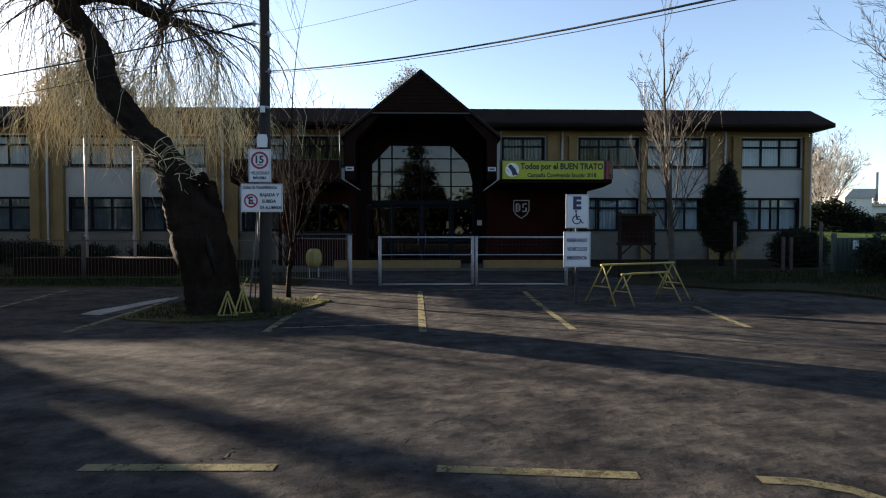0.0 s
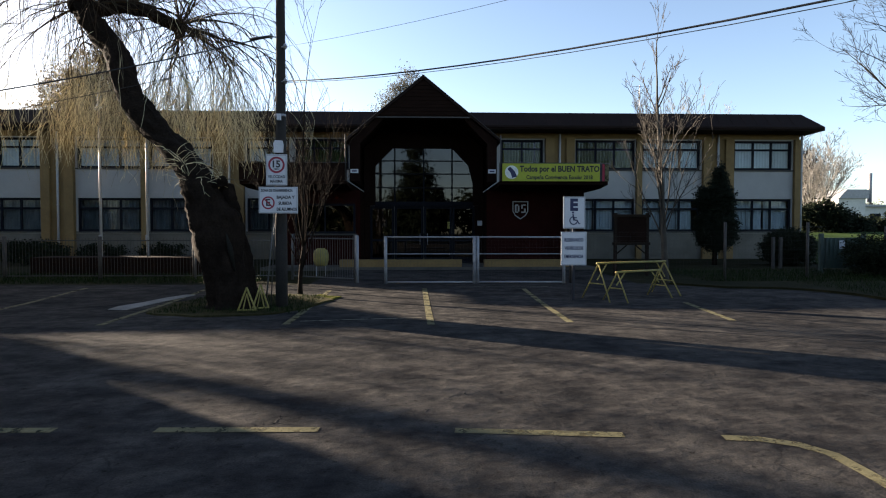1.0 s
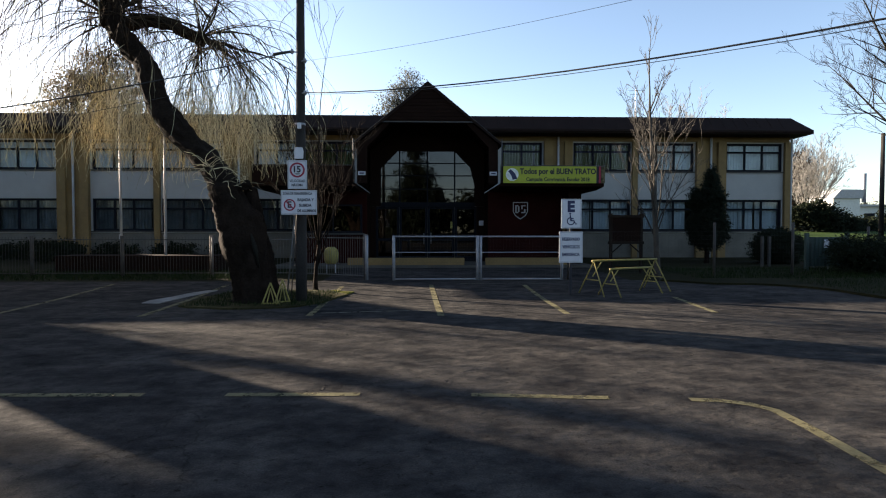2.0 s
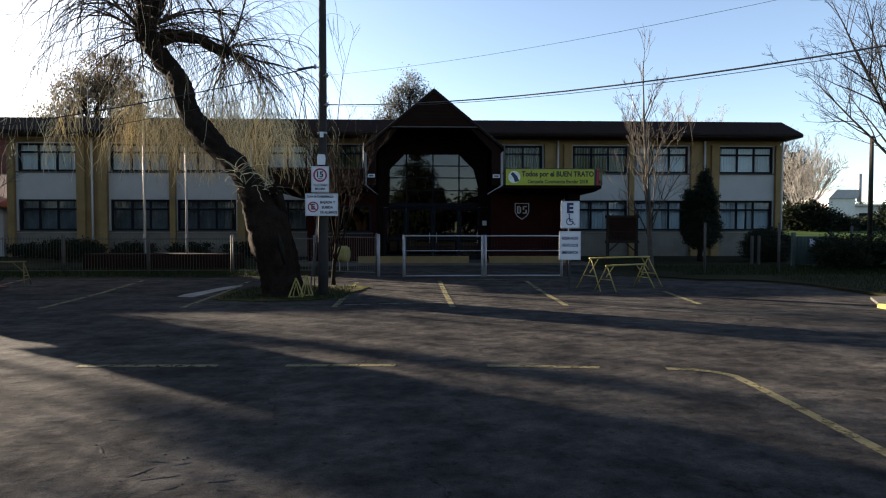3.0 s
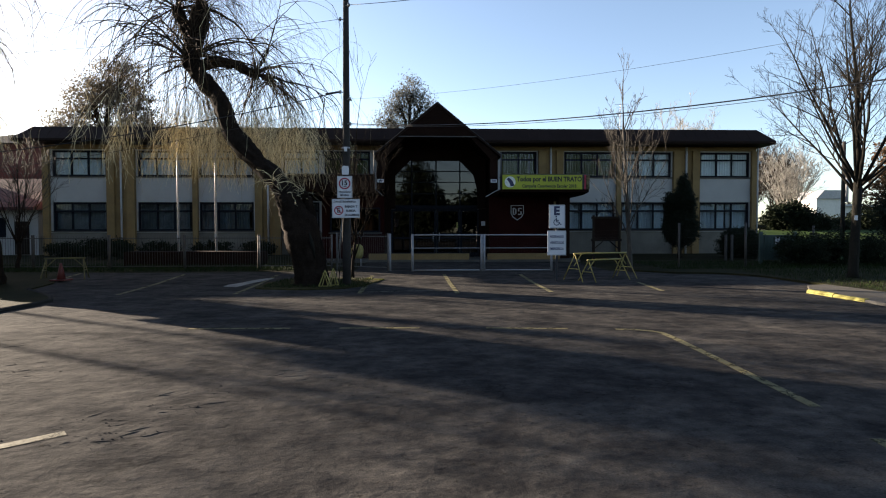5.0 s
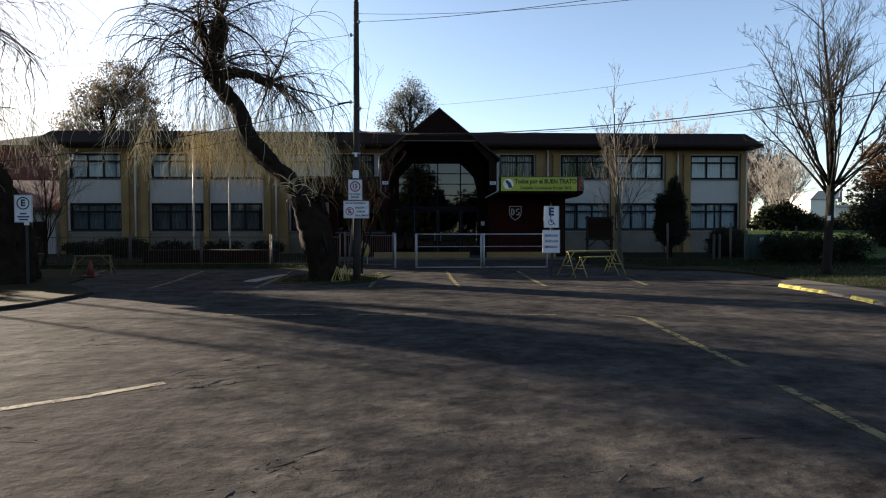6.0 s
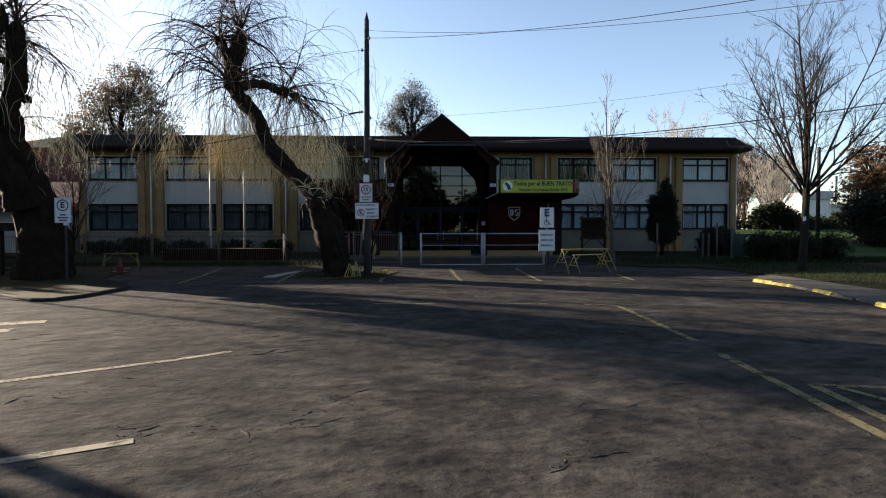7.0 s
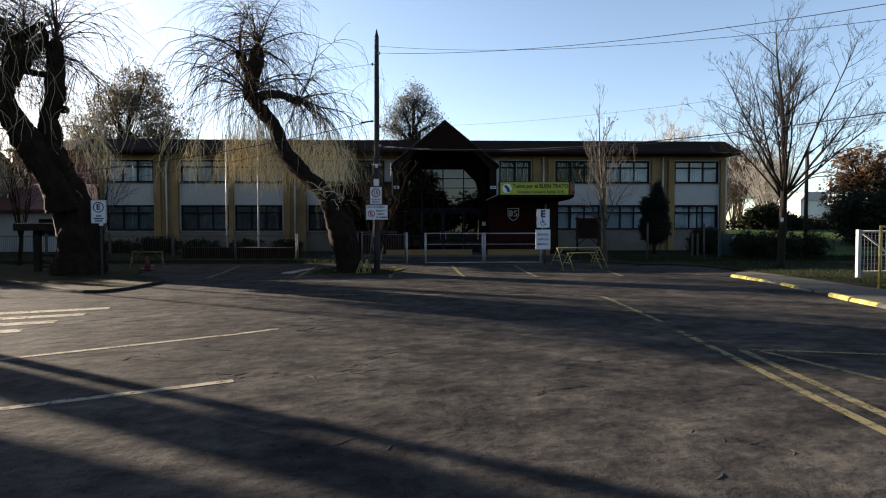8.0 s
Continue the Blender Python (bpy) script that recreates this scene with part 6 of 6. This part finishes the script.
# ---- behind the camera and aside: a mirrored conifer, and unseen things added for shade ----
cloud("tall_conifer", (-1.5, -36, 0.0), [(-1.5, -36, 3.0, 6.4, 4.4, 2.8), (-1.5, -36, 6.5, 5.0, 3.6, 2.8), (-1.5, -36, 10.0, 3.4, 2.6, 2.6), (-1.5, -36, 13.2, 1.7, 1.6, 2.2)], 15000, 0.26, 13, "tall dark conifer across the road", M_CONIFER, "tree", 0.3)
# Unseen tree row, added to hide the low sky from the mirroring glass.
for i in range(15):
    rg = random.Random(200 + i)
    x, h = -70 + i * 10 + rg.uniform(-1.5, 1.5), rg.uniform(3.3, 4.6)
    cloud("street_tree", (x, -46, 0.0), [(x, -46, h, 6.2, 3.0, h)], 2600, 0.5, 80 + i, "unseen evergreen added to darken what the windows mirror", M_SHRUB, "tree", 0.3)
# Unseen trunks, added to throw broad bands of shade over the road.
bare_tree("roadside_tree", (-20.91, 5.57, 0.0), 9.5, 2.2, 0.36, 5.4, 8, 91, "unseen bare tree with a thick trunk, added to cast shade", M_BARK, M_TWIGR, 3, upright=0.9, kids=(9, 5), thin=0.006)
bare_tree("roadside_tree", (-23.4, 5.1, 0.0), 8.5, 2.4, 0.5, 4.9, 9, 93, "unseen bare tree with a thick trunk, added to cast shade", M_BARK, M_TWIGR, 3, upright=0.9, kids=(9, 5), thin=0.006)
bare_tree("roadside_tree", (-21.93, 4.62, 0.0), 9.0, 2.4, 0.58, 5.2, 9, 92, "unseen bare tree with a thick trunk, added to cast shade", M_BARK, M_TWIGR, 3, upright=0.9, kids=(9, 5), thin=0.006)
# Unseen second pole, added for one narrow streak of shade.
copy_thing(pole, pose(-14.8, 2.5, 0.0))
# Unseen hedge, added to keep sun off the earth verge.
cloud("verge_hedge", (-26, 13, 0.0), [(-24.3, 14.6, 2.1, 2.0, 1.6, 2.0), (-26.4, 13, 2.0, 2.4, 2.0, 1.9), (-28, 11.5, 1.9, 2.4, 2.0, 1.8)], 14000, 0.12, 21, "unseen dense hedge added to shade the willow's verge", M_SHRUB, "hedge", 0.1)
# Three unseen crowns, added where the road needs blocked sun.
cloud("slender_evergreen", (-29.6, 18.7, 0.0), [(-29.6, 18.7, 9.2, 1.15, 1.15, 2.2), (-30.3, 17.5, 11.0, 1.1, 1.1, 2.1)], 11000, 0.1, 22, "unseen slender evergreen added to widen the shade on the road", M_SHRUB, "tree", 0.12)
cloud("slender_evergreen", (-23.6, 13.1, 0.0), [(-23.6, 13.1, 7.5, 0.7, 0.7, 1.1)], 1500, 0.08, 23, "unseen thin-crowned evergreen added for half shade on the road", M_SHRUB, "tree", 0.07)
cloud("slender_evergreen", (-24.0, 18.2, 0.0), [(-24.0, 18.2, 4.6, 0.42, 0.42, 1.5), (-23.9, 18.37, 6.5, 0.16, 0.16, 1.0)], 6500, 0.08, 24, "unseen narrow evergreen added to shade the near road", M_SHRUB, "tree", 0.08)
# Unseen house, added so its gable throws a pointed shade over the bays.
HS = 26.9  # ridge line
nh = root("gabled_house", (-38, HS, 0.3), "unseen gabled house added to cast shade over the bays", "house")
part("wall", bx(-50, -29.7, HS - 4.9, HS + 4.9, 0.1, 5.1), M_PLINTH, nh)
part("roof", prism(bmesh.new(), [(HS - 5.5, 6.0), (HS, 8.27), (HS + 5.2, 5.2), (HS + 5.2, 5.02), (HS, 8.09), (HS - 5.5, 5.82)], "x", -50.4, -29.4), M_ROOF, nh)
part("gable_wall", prism(bmesh.new(), [(HS - 4.9, 5.1), (HS - 4.9, 6.05), (HS, 8.05), (HS + 4.9, 5.2), (HS + 4.9, 5.1)], "x", -29.9, -29.7), M_PLINTH, nh)

# ---- broken asphalt ----
def cracked(spots):
    """Heaved edges of cracks and crumbs of asphalt, in loose clusters that run with the lie of the road."""
    rg = random.Random(77)
    ridge, grit = Lot(), Lot()
    for cx, cy, ln, n in spots:
        for k in range(n // 2 + 2):
            a = math.radians(rg.gauss(24, 20))
            d, o = Vector((math.cos(a), math.sin(a), 0)), Vector((-math.sin(a), math.cos(a), 0))
            p = Vector((cx, cy, 0.0)) + d * rg.gauss(0, ln * 0.6) + o * rg.gauss(0, ln * 0.3)
            m = rg.randint(5, 9)
            step, bend_, off, pts = rg.uniform(0.015, 0.05) * (0.6 + ln), 0.0, 0.0, []
            for i in range(m):
                bend_ += rg.gauss(0, 0.012)
                off += bend_ * 0.7 + rg.gauss(0, 0.006)
                pts.append(p + d * step * i + o * off)
            r = rg.uniform(0.01, 0.02)
            pts = [q - Vector((0, 0, 0.72 * r)) for q in pts]
            ridge.tube(pts, [r * (0.35 + 0.75 * math.sin(math.pi * (i + 0.3) / m) * rg.uniform(0.8, 1.1)) for i in range(m)], 8)
            for j in range(rg.randint(1, 3)):
                q = p + d * rg.uniform(-0.2, 0.5) * ln + o * rg.gauss(0, 0.08 * ln)
                b, s = len(grit.v), rg.uniform(0.004, 0.011)
                for h, w in ((-0.2, 1.0), (0.75, 0.6)):
                    for c in range(5):
                        f = c * 1.2566 + rg.uniform(-0.35, 0.35)
                        grit.v.append(q + Vector((math.cos(f) * w * s, math.sin(f) * w * s, h * s * rg.uniform(0.7, 1.1))))
                grit.f += [(b + c, b + (c + 1) % 5, b + 5 + (c + 1) % 5, b + 5 + c) for c in range(5)] + [tuple(range(b + 5, b + 10))]
    tagged(new("asphalt_crack", ridge.mesh("asphalt_crack", M_ASPHALT)), "short heaved crack edges in the worn asphalt", "crack", kind="stuff")
    tagged(new("asphalt_crumb", grit.mesh("asphalt_crumb", M_ASPHALT, False)), "loose crumbs of broken asphalt on the road", "grit", kind="stuff")


cracked([(-3.5, -0.4, 0.7, 16), (-3.4, -0.9, 0.5, 12), (-3.2, 0.1, 0.6, 10), (-2.0, 1.2, 0.6, 9), (-2.6, 1.5, 0.5, 7), (-3.3, -3.5, 0.4, 8), (-1.9, -2.7, 0.6, 10), (-2.2, -3.4, 0.4, 8), (0.2, -3.0, 0.6, 8), (-0.6, 1.3, 0.5, 6), (2.7, 5.3, 0.5, 5), (0.0, 4.7, 0.6, 5), (-1.2, 4.4, 0.6, 6), (-1.8, -5.6, 0.4, 6), (-0.2, -4.3, 0.5, 6), (0.8, -5.8, 0.5, 7), (-5.2, 1.2, 1.0, 12), (-6.6, 0.6, 1.1, 12), (-4.6, -2.4, 0.8, 8), (1.6, -2.2, 0.8, 8), (2.4, -4.0, 0.7, 8), (-7.5, 2.6, 1.2, 10)])

# ---- grass ----
def grass(name, area, count, seed, label, h=0.09):
    rg = random.Random(seed)
    lot = Lot()
    for i in range(count):
        x, y = area(rg)
        z = gz(y) + 0.05
        a, l = rg.uniform(0, 6.28), h * rg.uniform(0.5, 1.6)
        w = 0.008
        dx, dy = math.cos(a), math.sin(a)
        b = len(lot.v)
        lot.v += [Vector((x - dy * w, y + dx * w, z - 0.03)), Vector((x + dy * w, y - dx * w, z - 0.03)), Vector((x + dx * l * 0.6, y + dy * l * 0.6, z + l))]
        lot.f.append((b, b + 1, b + 2))
    tagged(new(name, lot.mesh(name, M_GRASS, False)), label, "grass", kind="stuff")


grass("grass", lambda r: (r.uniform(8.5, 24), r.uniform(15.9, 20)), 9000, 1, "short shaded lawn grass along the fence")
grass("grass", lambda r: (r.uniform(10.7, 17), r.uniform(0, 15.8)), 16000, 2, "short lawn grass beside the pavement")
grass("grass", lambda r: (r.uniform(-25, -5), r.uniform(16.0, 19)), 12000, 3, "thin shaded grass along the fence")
grass("grass", lambda r: (r.uniform(-5.3, -2.4), r.uniform(10.4, 13.2)), 2500, 4, "thin moss and grass round the willow", 0.05)
